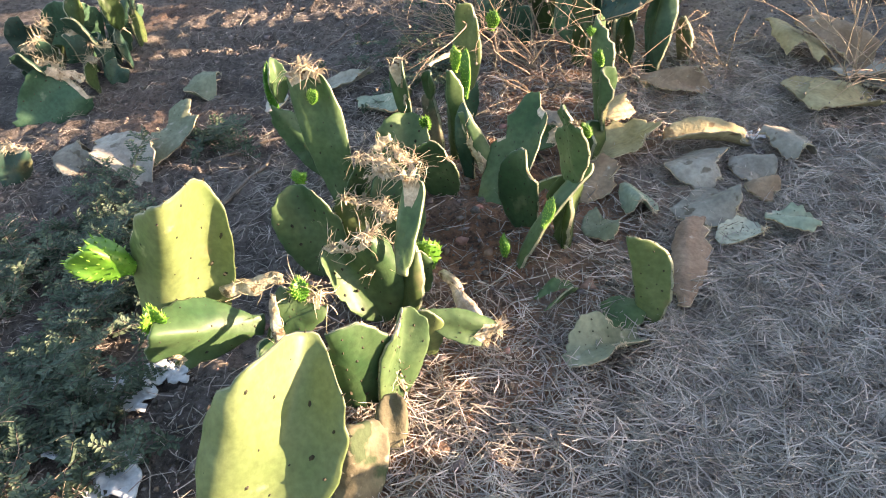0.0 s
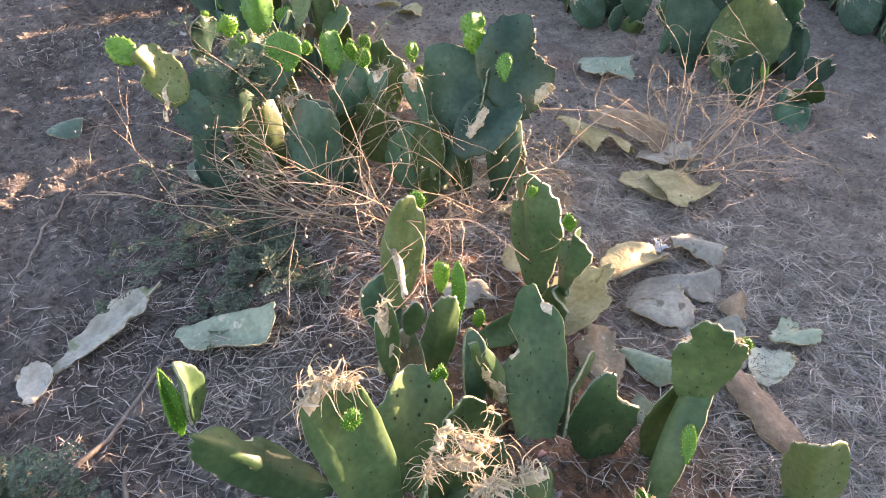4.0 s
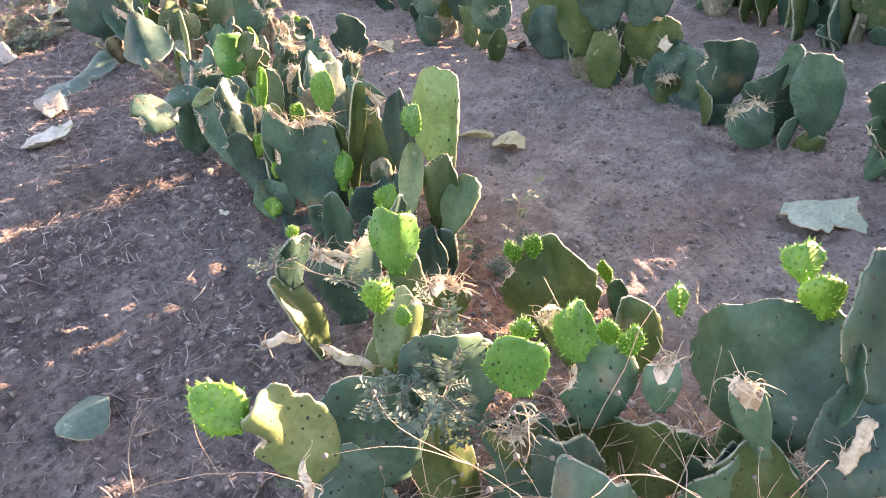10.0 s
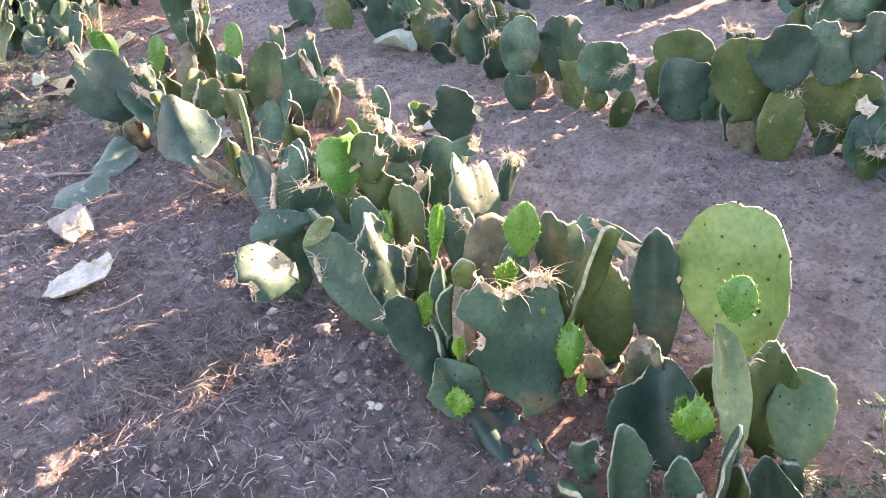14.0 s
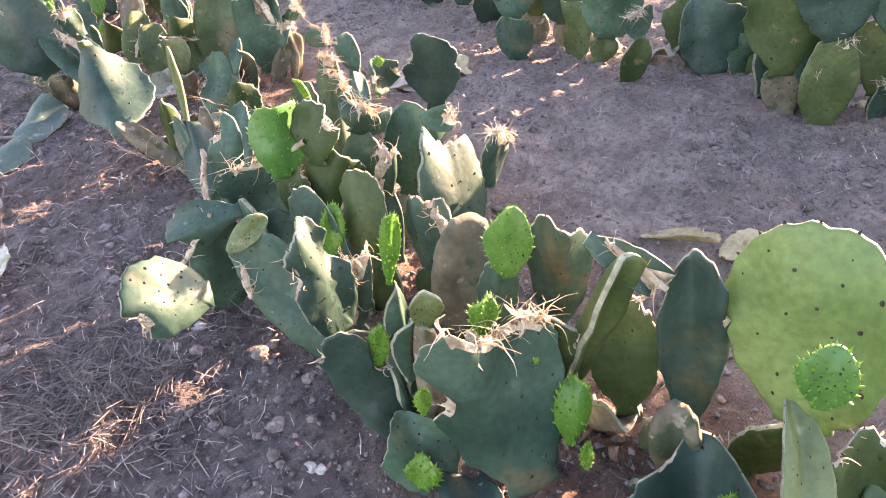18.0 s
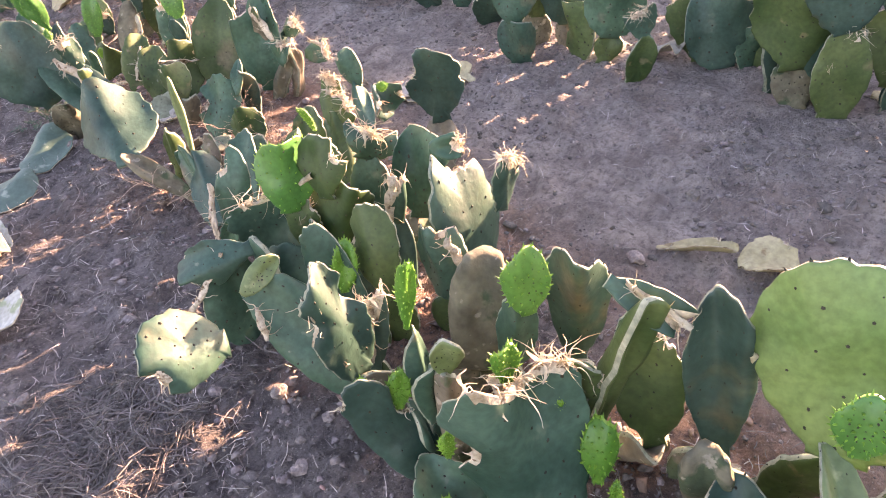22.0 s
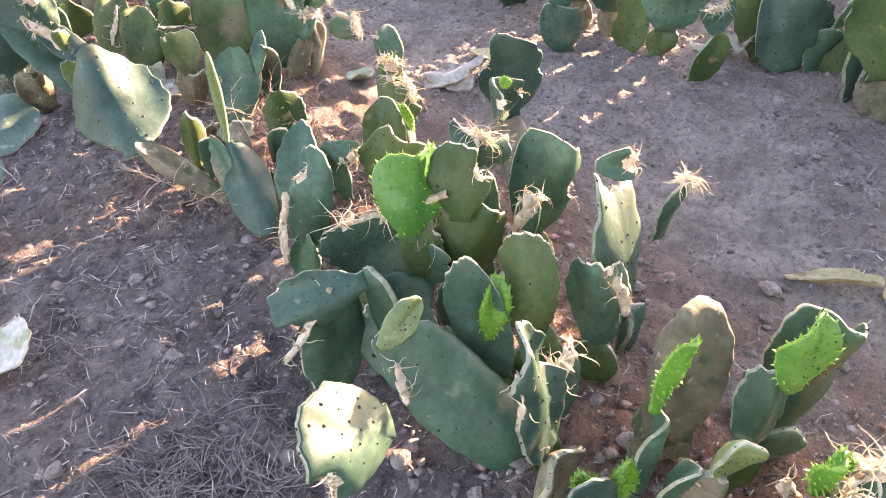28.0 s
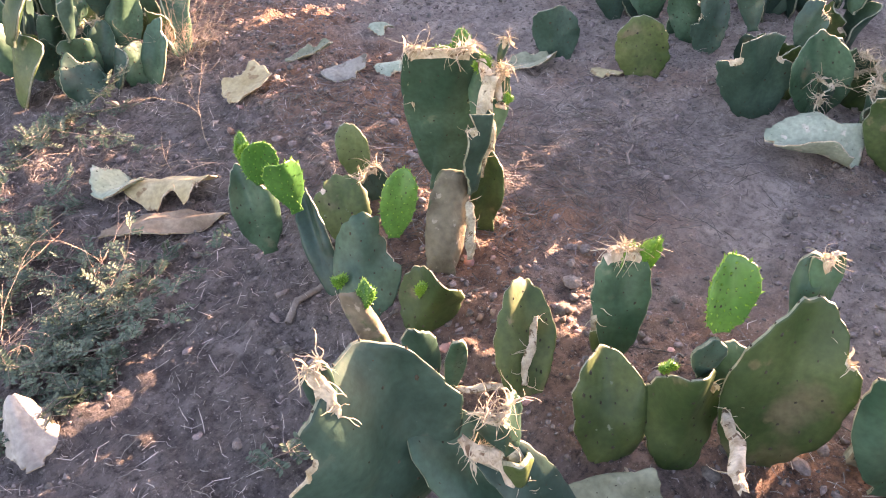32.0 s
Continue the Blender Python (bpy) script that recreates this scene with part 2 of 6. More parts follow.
def soil_material():
    m = bpy.data.materials.new("soil")
    m.use_nodes = True
    n, l = m.node_tree.nodes, m.node_tree.links
    b = n["Principled BSDF"]
    co = n.new("ShaderNodeTexCoord")

    def noise_tex(scale, detail, rough=0.55):
        t = n.new("ShaderNodeTexNoise")
        t.inputs["Scale"].default_value, t.inputs["Detail"].default_value, t.inputs["Roughness"].default_value = scale, detail, rough
        l.new(co.outputs["Object"], t.inputs["Vector"])
        return t.outputs["Fac"]

    def mixed(fac, a, bcol, mode="MIX"):
        x = n.new("ShaderNodeMix")
        x.data_type, x.blend_type = "RGBA", mode
        l.new(fac, x.inputs["Factor"])
        for s, v in (("A", a), ("B", bcol)):
            if isinstance(v, tuple):
                x.inputs[s].default_value = (*v, 1)
            else:
                l.new(v, x.inputs[s])
        return x.outputs["Result"]

    def stepped(src, lo, hi):
        r = n.new("ShaderNodeMapRange")
        r.inputs["From Min"].default_value, r.inputs["From Max"].default_value = lo, hi
        l.new(src, r.inputs["Value"])
        return r.outputs[0]

    # the trodden strip between the rows is paler and smoother than the littered side
    across = n.new("ShaderNodeVectorMath")
    across.operation = "DOT_PRODUCT"
    across.inputs[1].default_value = (DIR_Y, -DIR_X, 0)
    l.new(co.outputs["Object"], across.inputs[0])
    wobble = n.new("ShaderNodeMath")
    wobble.operation = "MULTIPLY_ADD"
    wobble.inputs[1].default_value = 0.6
    l.new(noise_tex(2.2, 4), wobble.inputs[0])
    l.new(across.outputs["Value"], wobble.inputs[2])
    shift = ROW_X * DIR_Y - ROW_Y * DIR_X + 0.3
    trodden = stepped(wobble.outputs[0], shift + 0.25, shift + 0.75)
    rough_side = mixed(stepped(noise_tex(1.7, 8), 0.35, 0.65), (0.128, 0.106, 0.097), (0.265, 0.225, 0.204))
    rough_side = mixed(stepped(noise_tex(7.0, 9, 0.65), 0.48, 0.66), rough_side, (0.34, 0.295, 0.27))
    # path colour raised further, so some of the lens haze is in it
    path_side = mixed(stepped(noise_tex(6.5, 12, 0.72), 0.38, 0.62), (0.26, 0.214, 0.188), (0.54, 0.46, 0.40))
    base = mixed(trodden, rough_side, path_side)
    red = mixed(stepped(noise_tex(0.9, 5), 0.55, 0.75), base, (0.31, 0.18, 0.125))
    # redder ridge earth; its orange sunlight is painted into the colour too
    off_ridge = n.new("ShaderNodeMath")
    off_ridge.operation = "SUBTRACT"
    l.new(wobble.outputs[0], off_ridge.inputs[0])
    off_ridge.inputs[1].default_value = shift + 0.22
    ridge = n.new("ShaderNodeMath")
    ridge.operation = "ABSOLUTE"
    l.new(off_ridge.outputs[0], ridge.inputs[0])
    sunlit_earth = n.new("ShaderNodeMath")
    sunlit_earth.operation = "MULTIPLY"
    l.new(stepped(ridge.outputs[0], 0.55, 0.12), sunlit_earth.inputs[0])
    l.new(stepped(noise_tex(3.1, 6), 0.32, 0.54), sunlit_earth.inputs[1])
    red = mixed(sunlit_earth.outputs[0], red, (0.35, 0.185, 0.112))
    # dark flecks paint the shade between grains into the soil colour
    rough_grit_shade = mixed(stepped(noise_tex(30, 10, 0.78), 0.36, 0.55), (0.058, 0.046, 0.041), red)
    path_grit_shade = mixed(stepped(noise_tex(48, 8, 0.75), 0.34, 0.54), (0.170, 0.138, 0.120), red)
    grit = mixed(trodden, rough_grit_shade, path_grit_shade)
    pale = mixed(stepped(noise_tex(110, 6, 0.65), 0.60, 0.68), grit, (0.46, 0.395, 0.35))
    l.new(pale, b.inputs["Base Color"])
    b.inputs["Roughness"].default_value = 0.95
    add = n.new("ShaderNodeMath")
    add.operation = "MULTIPLY_ADD"
    add.inputs[1].default_value = 0.5
    l.new(noise_tex(120, 6, 0.7), add.inputs[0])
    l.new(noise_tex(17, 9, 0.68), add.inputs[2])
    bp = n.new("ShaderNodeBump")
    bp.inputs["Strength"].default_value, bp.inputs["Distance"].default_value = 1.0, 0.06
    l.new(add.outputs[0], bp.inputs["Height"])
    l.new(bp.outputs[0], b.inputs["Normal"])
    return m


SOIL = soil_material()

# ---- ground ----


def row_place(x, y):
    dx, dy = x - ROW_X, y - ROW_Y
    return dx * DIR_Y - dy * DIR_X, dx * DIR_X + dy * DIR_Y   # across, along


def ground(x, y):
    """The smooth height of the soil: a low ridge under the near row, a shallow swell beside it."""
    u, v = row_place(x, y)
    left = 1 / (1 + math.exp(max(-60, min(60, (u + 0.35) * 9))))
    return 0.06 * math.exp(-(u / 0.4) ** 2) + left * 0.05 * math.cos(2 * math.pi * (v - 3.7) / 5.2) + 0.01


def soil_height(x, y):
    h = ground(x, y)
    if -4 < x < 7 and -3 < y < 14:
        h += 0.012 * noise.noise((x * 3.1, y * 3.1, 0.0)) + 0.020 * noise.noise((x * 9, y * 9, 4.0)) + 0.020 * noise.noise((x * 21, y * 21, 9.0))
        c = noise.noise((x * 19, y * 19, 2.0))
        h += 0.026 * max(0.0, c - 0.2)
    return h


def spread(lo, hi, step):
    mid = list(np.arange(lo, hi, step))
    out, d = [], step
    while d < 60:
        d *= 1.35
        out.append(d)
    far = np.cumsum(out)
    return list(lo - far[::-1]) + mid + list(hi + far)


HEIGHT = {}


def heights_at(x, y):
    """The soil's height under arrays of places."""
    gx, gy, gz = HEIGHT["x"], HEIGHT["y"], HEIGHT["z"]
    i = np.clip(np.searchsorted(gx, x) - 1, 0, len(gx) - 2)
    j = np.clip(np.searchsorted(gy, y) - 1, 0, len(gy) - 2)
    fx, fy = (x - gx[i]) / (gx[i + 1] - gx[i]), (y - gy[j]) / (gy[j + 1] - gy[j])
    return (gz[j, i] * (1 - fx) + gz[j, i + 1] * fx) * (1 - fy) + (gz[j + 1, i] * (1 - fx) + gz[j + 1, i + 1] * fx) * fy


def build_ground():
    xs, ys = spread(-2.0, 4.4, 0.021), spread(-0.6, 10.6, 0.024)
    nx, ny = len(xs), len(ys)
    verts = [(x, y, soil_height(x, y)) for y in ys for x in xs]
    HEIGHT["x"], HEIGHT["y"], HEIGHT["z"] = np.array(xs), np.array(ys), np.array([v[2] for v in verts]).reshape(ny, nx)
    faces = [(j * nx + i, j * nx + i + 1, (j + 1) * nx + i + 1, (j + 1) * nx + i) for j in range(ny - 1) for i in range(nx - 1)]
    me = bpy.data.meshes.new("ground")
    me.from_pydata(verts, [], faces)
    me.polygons.foreach_set("use_smooth", [True] * len(faces))
    me.materials.append(SOIL)
    tagged(new("ground", me), "dry bare brown soil strewn with straw and clods", "ground", kind="structure")


build_ground()


# ---- how things are made ----
def mesh_object(name, verts, faces, mats, parent=None, slots=None, smooth=True, m=None):
    me = bpy.data.meshes.new(name)
    me.from_pydata([tuple(v) for v in verts], [], faces)
    for x in mats:
        me.materials.append(x)
    if slots:
        me.polygons.foreach_set("material_index", slots)
    me.polygons.foreach_set("use_smooth", [smooth] * len(faces))
    ob = new(name, me)
    if m is not None:
        ob.matrix_world = m
    if parent is not None:
        ob.parent = parent
        ob.matrix_parent_inverse = Matrix.Translation(-parent.location)
    return ob


RINGS = (1.0, 0.965, 0.86, 0.62, 0.32)


def pad_shape(rng, length, width, thick, tear=0.0, bites=0, cup=None, neck=0.34, squareness=None, ragged=1.0, slope=0.0, bend=None, peak=None):
    """A flat cactus joint: foot at the origin, standing along +z, faces towards -y and +y.
    tear: the share of its top that is gone, along a line that falls by slope; bites: chewed notches. Returns rings of points and how far each rim point was eaten."""
    n = 72 if width > 0.06 else 32
    cup = rng.uniform(-0.55, 0.55) if cup is None else cup
    squareness = rng.uniform(0.36, 0.52) if squareness is None else squareness
    bend = rng.uniform(-0.26, 0.26) if bend is None else bend
    wave, phase = rng.uniform(0.010, 0.060) * width / 0.2, rng.uniform(0, 6.3)
    peak = rng.uniform(1.05, 1.5) if peak is None else peak
    skew = rng.uniform(-0.12, 0.12) * (1 if width < 0.2 else 0.4)
    seed = rng.uniform(0, 90)
    curl = rng.uniform(-0.30, 0.30) * (1 if width < 0.18 else 0.5)
    rim = []
    for i in range(n):
        th = 2 * math.pi * i / n
        s = (1 - math.cos(th)) / 2
        hw = max(math.sin(math.pi * min(1, s ** peak)) ** squareness, neck * (1 - s) if s < 0.5 else 0) * width / 2
        side = 1 if th < math.pi else -1
        if i == 0:
            hw = 0
        x, z = side * hw, s * length
        k = 1 + 0.085 * noise.noise((math.cos(th) * 1.6, math.sin(th) * 1.6, seed)) + 0.05 * ragged * noise.noise((math.cos(th) * 5, math.sin(th) * 5, seed)) + 0.05 * (ragged - 1) * noise.noise((math.cos(th) * 12, math.sin(th) * 12, seed)) + 0.034 * (abs(math.sin(math.pi * i / 4 + seed)) - 0.6)
        rim.append((x * k + skew * width * s * s, (z - length / 2) * (1 + (k - 1) * 0.7) + length / 2))
    notches = []
    for _ in range(bites):
        at = rng.choice((rng.uniform(0.27, 0.44), rng.uniform(0.56, 0.73))) * n
        x, z = rim[int(at)]
        size = rng.uniform(0.14, 0.30) * width
        notches.append((x * 1.12, length * 0.5 + (z - length * 0.5) * 1.12, size))
    if tear:
        k = max(2, int(3.2 * width / 0.14))
        for q in range(k):
            size = width * rng.uniform(0.75, 1.35) / k
            notches.append((width * ((q + rng.uniform(0.2, 0.8)) / k - 0.5) * 1.05, length * (1 + rng.uniform(-0.45, 0.25) * tear) + 0.35 * size, size))
            nx, nz, size = notches[-1]
            notches[-1] = (nx, nz - slope * nx, size)
    eaten = [0.0] * n
    for q in range(n):
        x, z = rim[q]
        brink = length * (1 - 0.45 * tear) - slope * x
        if tear and z > brink:
            z = brink + rng.uniform(-0.004, 0.004)
            eaten[q] = 1.0
        for nx, nz, size in notches:
            d = math.hypot(x - nx, z - nz)
            if d < size:
                tx, tz = -nx, length * 0.45 - nz
                tl = math.hypot(tx, tz)
                ux, uz = (x - nx) * 0.6 + tx / tl * size * 0.7, (z - nz) * 0.6 + tz / tl * size * 0.7
                ul = math.hypot(ux, uz)
                jag = size * (1 + 0.10 * rng.uniform(-1, 1))
                x, z = nx + ux / ul * jag, nz + uz / ul * jag
                eaten[q] = 1.0
        rim[q] = (x, z)
    cx = sum(p[0] for p in rim) / n
    cz = sum(p[1] for p in rim) / n

    def warp(x, z):
        y = cup * x * x / width * 1.2 + bend * z * z / length + wave * math.sin(x / width * 7 + phase) * (z / length)
        for nx, nz, size in notches:
            near = max(0.0, 1 - (math.hypot(x - nx, z - nz) / size - 1) * 1.4)
            y += curl * size * min(1.0, near) ** 2
        return y + 0.014 * noise.noise((x * 9 + seed, z * 9, seed)) + 0.004 * noise.noise((x * 28 + seed, z * 28, seed))

    def eased(reach):
        return [(sum(rim[(q + k) % n][0] for k in range(-reach, reach + 1)) / (2 * reach + 1), sum(rim[(q + k) % n][1] for k in range(-reach, reach + 1)) / (2 * reach + 1)) for q in range(n)]

    lines = [rim, rim, eased(1), eased(3), eased(5)]
    rings = {}
    for side in (-1, 1):
        for r, line in zip(RINGS, lines):
            half = thick * (0.30 + 0.70 * (1 - r ** 2.4) ** 0.55)
            row = []
            for x, z in line:
                px, pz = cx + (x - cx) * r, cz + (z - cz) * r
                foot = 1 + 0.35 * max(0, 1 - pz / length * 2.5)
                row.append((px, warp(px, pz) + side * half * foot, pz))
            rings[side, r] = row
        rings[side, 0] = [(cx, warp(cx, cz) + side * thick, cz)]
    return rings, eaten, n


def pad_mesh(shape, band=1):
    rings, eaten, n = shape
    verts, faces, slots, start = [], [], [], {}
    for key, row in rings.items():
        start[key] = len(verts)
        verts += row
    for side in (-1, 1):
        for q, (r, inner) in enumerate(zip(RINGS, RINGS[1:])):
            a, b = start[side, r], start[side, inner]
            for i in range(n):
                j = (i + 1) % n
                f = (a + i, a + j, b + j, b + i)
                faces.append(f if side > 0 else f[::-1])
                slots.append(1 if q < band and eaten[i] > 0.25 and eaten[j] > 0.25 else 0)
        a, c = start[side, RINGS[-1]], start[side, 0]
        for i in range(n):
            f = (a + i, a + (i + 1) % n, c)
            faces.append(f if side > 0 else f[::-1])
            slots.append(0)
    a, b = start[-1, 1.0], start[1, 1.0]
    for i in range(n):
        j = (i + 1) % n
        faces.append((a + i, a + j, b + j, b + i))
        slots.append(1 if eaten[i] > 0.12 or eaten[j] > 0.12 else 2)
    return verts, faces, slots


def tube(verts, faces, points, radii, sides=3):
    """Adds a thin tapered stem along points."""
    base = len(verts)
    for k, p in enumerate(points):
        d = (Vector(points[min(k + 1, len(points) - 1)]) - Vector(points[max(k - 1, 0)]))
        d = d.normalized() if d.length > 1e-9 else Vector((0, 0, 1))
        u = d.cross(Vector((0.31, 0.52, 0.79))).normalized()
        w = d.cross(u)
        for s in range(sides):
            t = 2 * math.pi * s / sides
            verts.append(tuple(Vector(p) + (u * math.cos(t) + w * math.sin(t)) * radii[k]))
    for k in range(len(points) - 1):
        for s in range(sides):
            q = (s + 1) % sides
            faces.append((base + k * sides + s, base + k * sides + q, base + (k + 1) * sides + q, base + (k + 1) * sides + s))
    faces.append(tuple(base + (len(points) - 1) * sides + s for s in range(sides)))


def dots(shape, size, rng, chance=1.0):
    """Areoles: small raised cushions in slanting rows on both faces."""
    rings, eaten, n = shape
    verts, faces = [], []
    for side in (-1, 1):
        for r, step, shift in ((0.86, n // 11, 0), (0.62, n // 8, 2), (0.32, n // 5, 3)):
            row, lower = rings[side, r], rings[side, 0][0]
            for i in range(shift, n, step):
                if rng.random() > chance:
                    continue
                p = Vector(row[i])
                t = (Vector(row[(i + 1) % n]) - Vector(row[i - 1])).normalized()
                q = (Vector(lower) - p).normalized()
                p = p + q * rng.uniform(0, 0.012)
                nrm = t.cross(q).normalized()
                if nrm.y * side < 0:
                    nrm = -nrm
                b = len(verts)
                s = size * rng.uniform(0.7, 1.3)
                for k in range(5):
                    an = 2 * math.pi * k / 5
                    verts.append(tuple(p + t * math.cos(an) * s + q * math.sin(an) * s - nrm * 0.001))
                verts.append(tuple(p + nrm * s * 0.6))
                for k in range(5):
                    faces.append((b + k, b + (k + 1) % 5, b + 5))
    mid = Vector(rings[1, 0][0])
    for i in range(3, n - 2, 4):
        if eaten[i] > 0.5 or rng.random() > chance:
            continue
        p = (Vector(rings[-1, 1.0][i]) + Vector(rings[1, 1.0][i])) / 2
        out = (p - mid).normalized()
        t = (Vector(rings[1, 1.0][i + 1]) - Vector(rings[1, 1.0][i - 1])).normalized()
        w, b = t.cross(out), len(verts)
        for k in range(4):
            an = math.pi / 2 * k
            verts.append(tuple(p + t * math.cos(an) * size * 0.75 + w * math.sin(an) * size * 0.75 - out * 0.0015))
        verts.append(tuple(p + out * size * rng.uniform(0.9, 1.7) + t * rng.uniform(-0.002, 0.002)))
        for k in range(4):
            faces.append((b + k, b + (k + 1) % 4, b + 4))
    return verts, faces


def spikes(shape, size, rng):
    """The fleshy pointed leaflets all over a young joint."""
    rings, eaten, n = shape
    verts, faces = [], []
    for side in (-1, 1):
        for r, step, shift in ((1.0, max(2, n // 18), 0 if side > 0 else 1), (0.86, max(2, n // 13), 1), (0.62, max(2, n // 10), 3), (0.32, n // 7, 2)):
            row, mid = rings[side, r], Vector(rings[side, 0][0])
            for i in range(shift, n, step):
                if r == 1.0 and row[i][2] < mid.z * 0.35:
                    continue
                p = Vector(row[i])
                out = (p - mid)
                out = out.normalized() if out.length > 1e-6 else Vector((0, 0, 1))
                d = (out * (1.0 if r == 1.0 else 0.45) + Vector((0, side * (0.25 if r == 1.0 else 0.9), 0.35))).normalized()
                u = d.cross(Vector((0.3, 0.7, 0.6))).normalized()
                w = d.cross(u)
                b, s = len(verts), size * rng.uniform(0.75, 1.25)
                for k in range(4):
                    an = math.pi / 2 * k
                    verts.append(tuple(p + (u * math.cos(an) + w * math.sin(an)) * s * 0.30 - d * s * 0.1))
                verts.append(tuple(p + d * s + Vector((0, 0, s * 0.15))))
                for k in range(4):
                    faces.append((b + k, b + (k + 1) % 4, b + 4))
    return verts, faces


def fringe(shape, rng, count, reach):
    """Dried shreds that stand and curl from a torn edge in tufts: thin fibres, and flakes of skin between them."""
    rings, eaten, n = shape
    at = [i for i in range(n) if eaten[i] > 0.5]
    verts, faces = [], []
    if not at:
        return verts, faces
    tufts = [rng.choice(at) for _ in range(max(3, len(at) // 4))]
    for q in range(count):
        i = rng.choice(tufts) + rng.choice((-1, 0, 0, 1)) if rng.random() < 0.7 else rng.choice(at)
        p = Vector(rings[rng.choice((-1, 1)), 1.0][i % n])
        d = Vector((rng.gauss(0, 0.45), rng.gauss(0, 0.45), rng.uniform(0.3, 1.1))).normalized()
        curl = Vector((rng.uniform(-1.5, 1.5), rng.uniform(-1.5, 1.5), rng.uniform(-1.7, 0.4)))
        flake = q % 4 == 0
        step = reach * rng.uniform(0.4, 1.4) / 8 * (0.55 if flake else 1.0)
        pts = [p - d * 0.004]
        for k in range(8):
            pts.append(pts[-1] + d * step)
            d = (d + curl * 0.42).normalized()
            curl = curl + Vector((rng.gauss(0, 0.6), rng.gauss(0, 0.6), rng.gauss(0, 0.6)))
        if not flake:
            r0 = rng.uniform(0.0007, 0.0022)
            tube(verts, faces, pts, [r0 * (1 - 0.1 * k) for k in range(9)])
            continue
        wide, base = Vector((rng.gauss(0, 1), rng.gauss(0, 0.5), rng.gauss(0, 0.3))).normalized(), len(verts)
        w0 = rng.uniform(0.003, 0.009)
        for k, c in enumerate(pts):
            w = w0 * (1 - (k / 9) ** 2) * rng.uniform(0.6, 1.2)
            verts.append(tuple(c - wide * w))
            verts.append(tuple(c + wide * w))
        for k in range(8):
            o = base + 2 * k
            faces.append((o, o + 1, o + 3, o + 2))
    return verts, faces


PLANTS = []


def own(*place):
    """A random stream that belongs to a place."""
    return random.Random(int(sum(abs(v) * k for v, k in zip(place, (7919.1, 10473.7, 12997.3, 31.7, 53.3, 71.9)))))


LOOKS = {
    "front": "chewed green prickly pear with pale sunlit pads and lime buds",
    "middle": "browsed prickly pear with torn fibrous pad tops and lime buds",
    "shrub": "broad dark green prickly pear tangled with dry stems",
    "sapling": "small prickly pear with bright green young pads",
    "tall": "large blue-green prickly pear clump with torn pads and lime buds",
    "round": "low prickly pear with one round blue-green pad",
    "grove": "wide prickly pear clump with torn fringed pads on the ridge",
    "column": "tall prickly pear on a grey corky trunk",
    "farone": "upright prickly pear of the next row, in shade",
    "fartwo": "prickly pear of the next row with broad shaded pads",
    "farthree": "dense prickly pear of the next row with torn tops",
    "farfour": "low hazy prickly pear of the next row",
    "farfive": "spreading prickly pear of the next row with olive pads",
    "leftback": "dark prickly pear among grey shrubs and dry grass",
    "lefthead": "pale prickly pear with a torn fringed pad beside shrubs",
}


def plant(look_key, x, y):
    ob = new("prickly_pear")
    ob.location = (x, y, ground(x, y))
    tagged(ob, LOOKS[look_key], "cactus", "prickly pears in rows", "thing")
    PLANTS.append(ob)
    return ob


def joint(name, p, at, shape, mats, band=1, label=""):
    v, f, s = pad_mesh(shape, band)
    ob = mesh_object(name, v, f, mats, p, s, m=pose(*at))
    if label:
        tagged(ob, label)
    return ob


def under(name, ob, made, mat, stuff=True):
    """A part that sits on the joint ob, in its own axes."""
    verts, faces = made
    if not verts:
        return None
    me = bpy.data.meshes.new(name)
    me.from_pydata(verts, [], faces)
    me.materials.append(mat)
    k = new(name, me)
    k.parent = ob
    if stuff:
        tagged(k, kind="stuff")
    return k


def pad(p, at, length, width, *how, bites=None, squareness=None):
    rng = own(*at)
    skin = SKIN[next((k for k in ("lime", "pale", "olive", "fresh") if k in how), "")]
    if "old" in how:
        skin = rng.choice((SKIN["olive"], CORK, SKIN[""]))
    chewed = rng.choice((1, 2, 2)) if "bite" in how else rng.choice((0, 1, 1, 2)) if width > 0.09 and not {"lime", "pale", "old"} & set(how) else 0
    shape = pad_shape(rng, length, width, 0.018 if "old" in how else rng.uniform(0.009, 0.013), neck=0.6 if "old" in how else 0.34, ragged=1.0 if {"lime", "pale", "old"} & set(how) else 1.5, bites=chewed if bites is None else bites, squareness=squareness)
    ob = joint("pad", p, at, shape, [skin, DRIED, RIM], rng.choice((1, 1, 2)))
    if any(shape[1]) and rng.random() < 0.5:
        under("fibre_fringe", ob, fringe(shape, rng, 14, 0.035), FIBRE)
    if max(width, length) > 0.07:
        under("areole_pattern", ob, dots(shape, 0.0048 if "lime" in how or "pale" in how and width > 0.2 else max(0.0022, min(0.0046, width * 0.026)), rng, 0.8), AREOLE)
    return ob


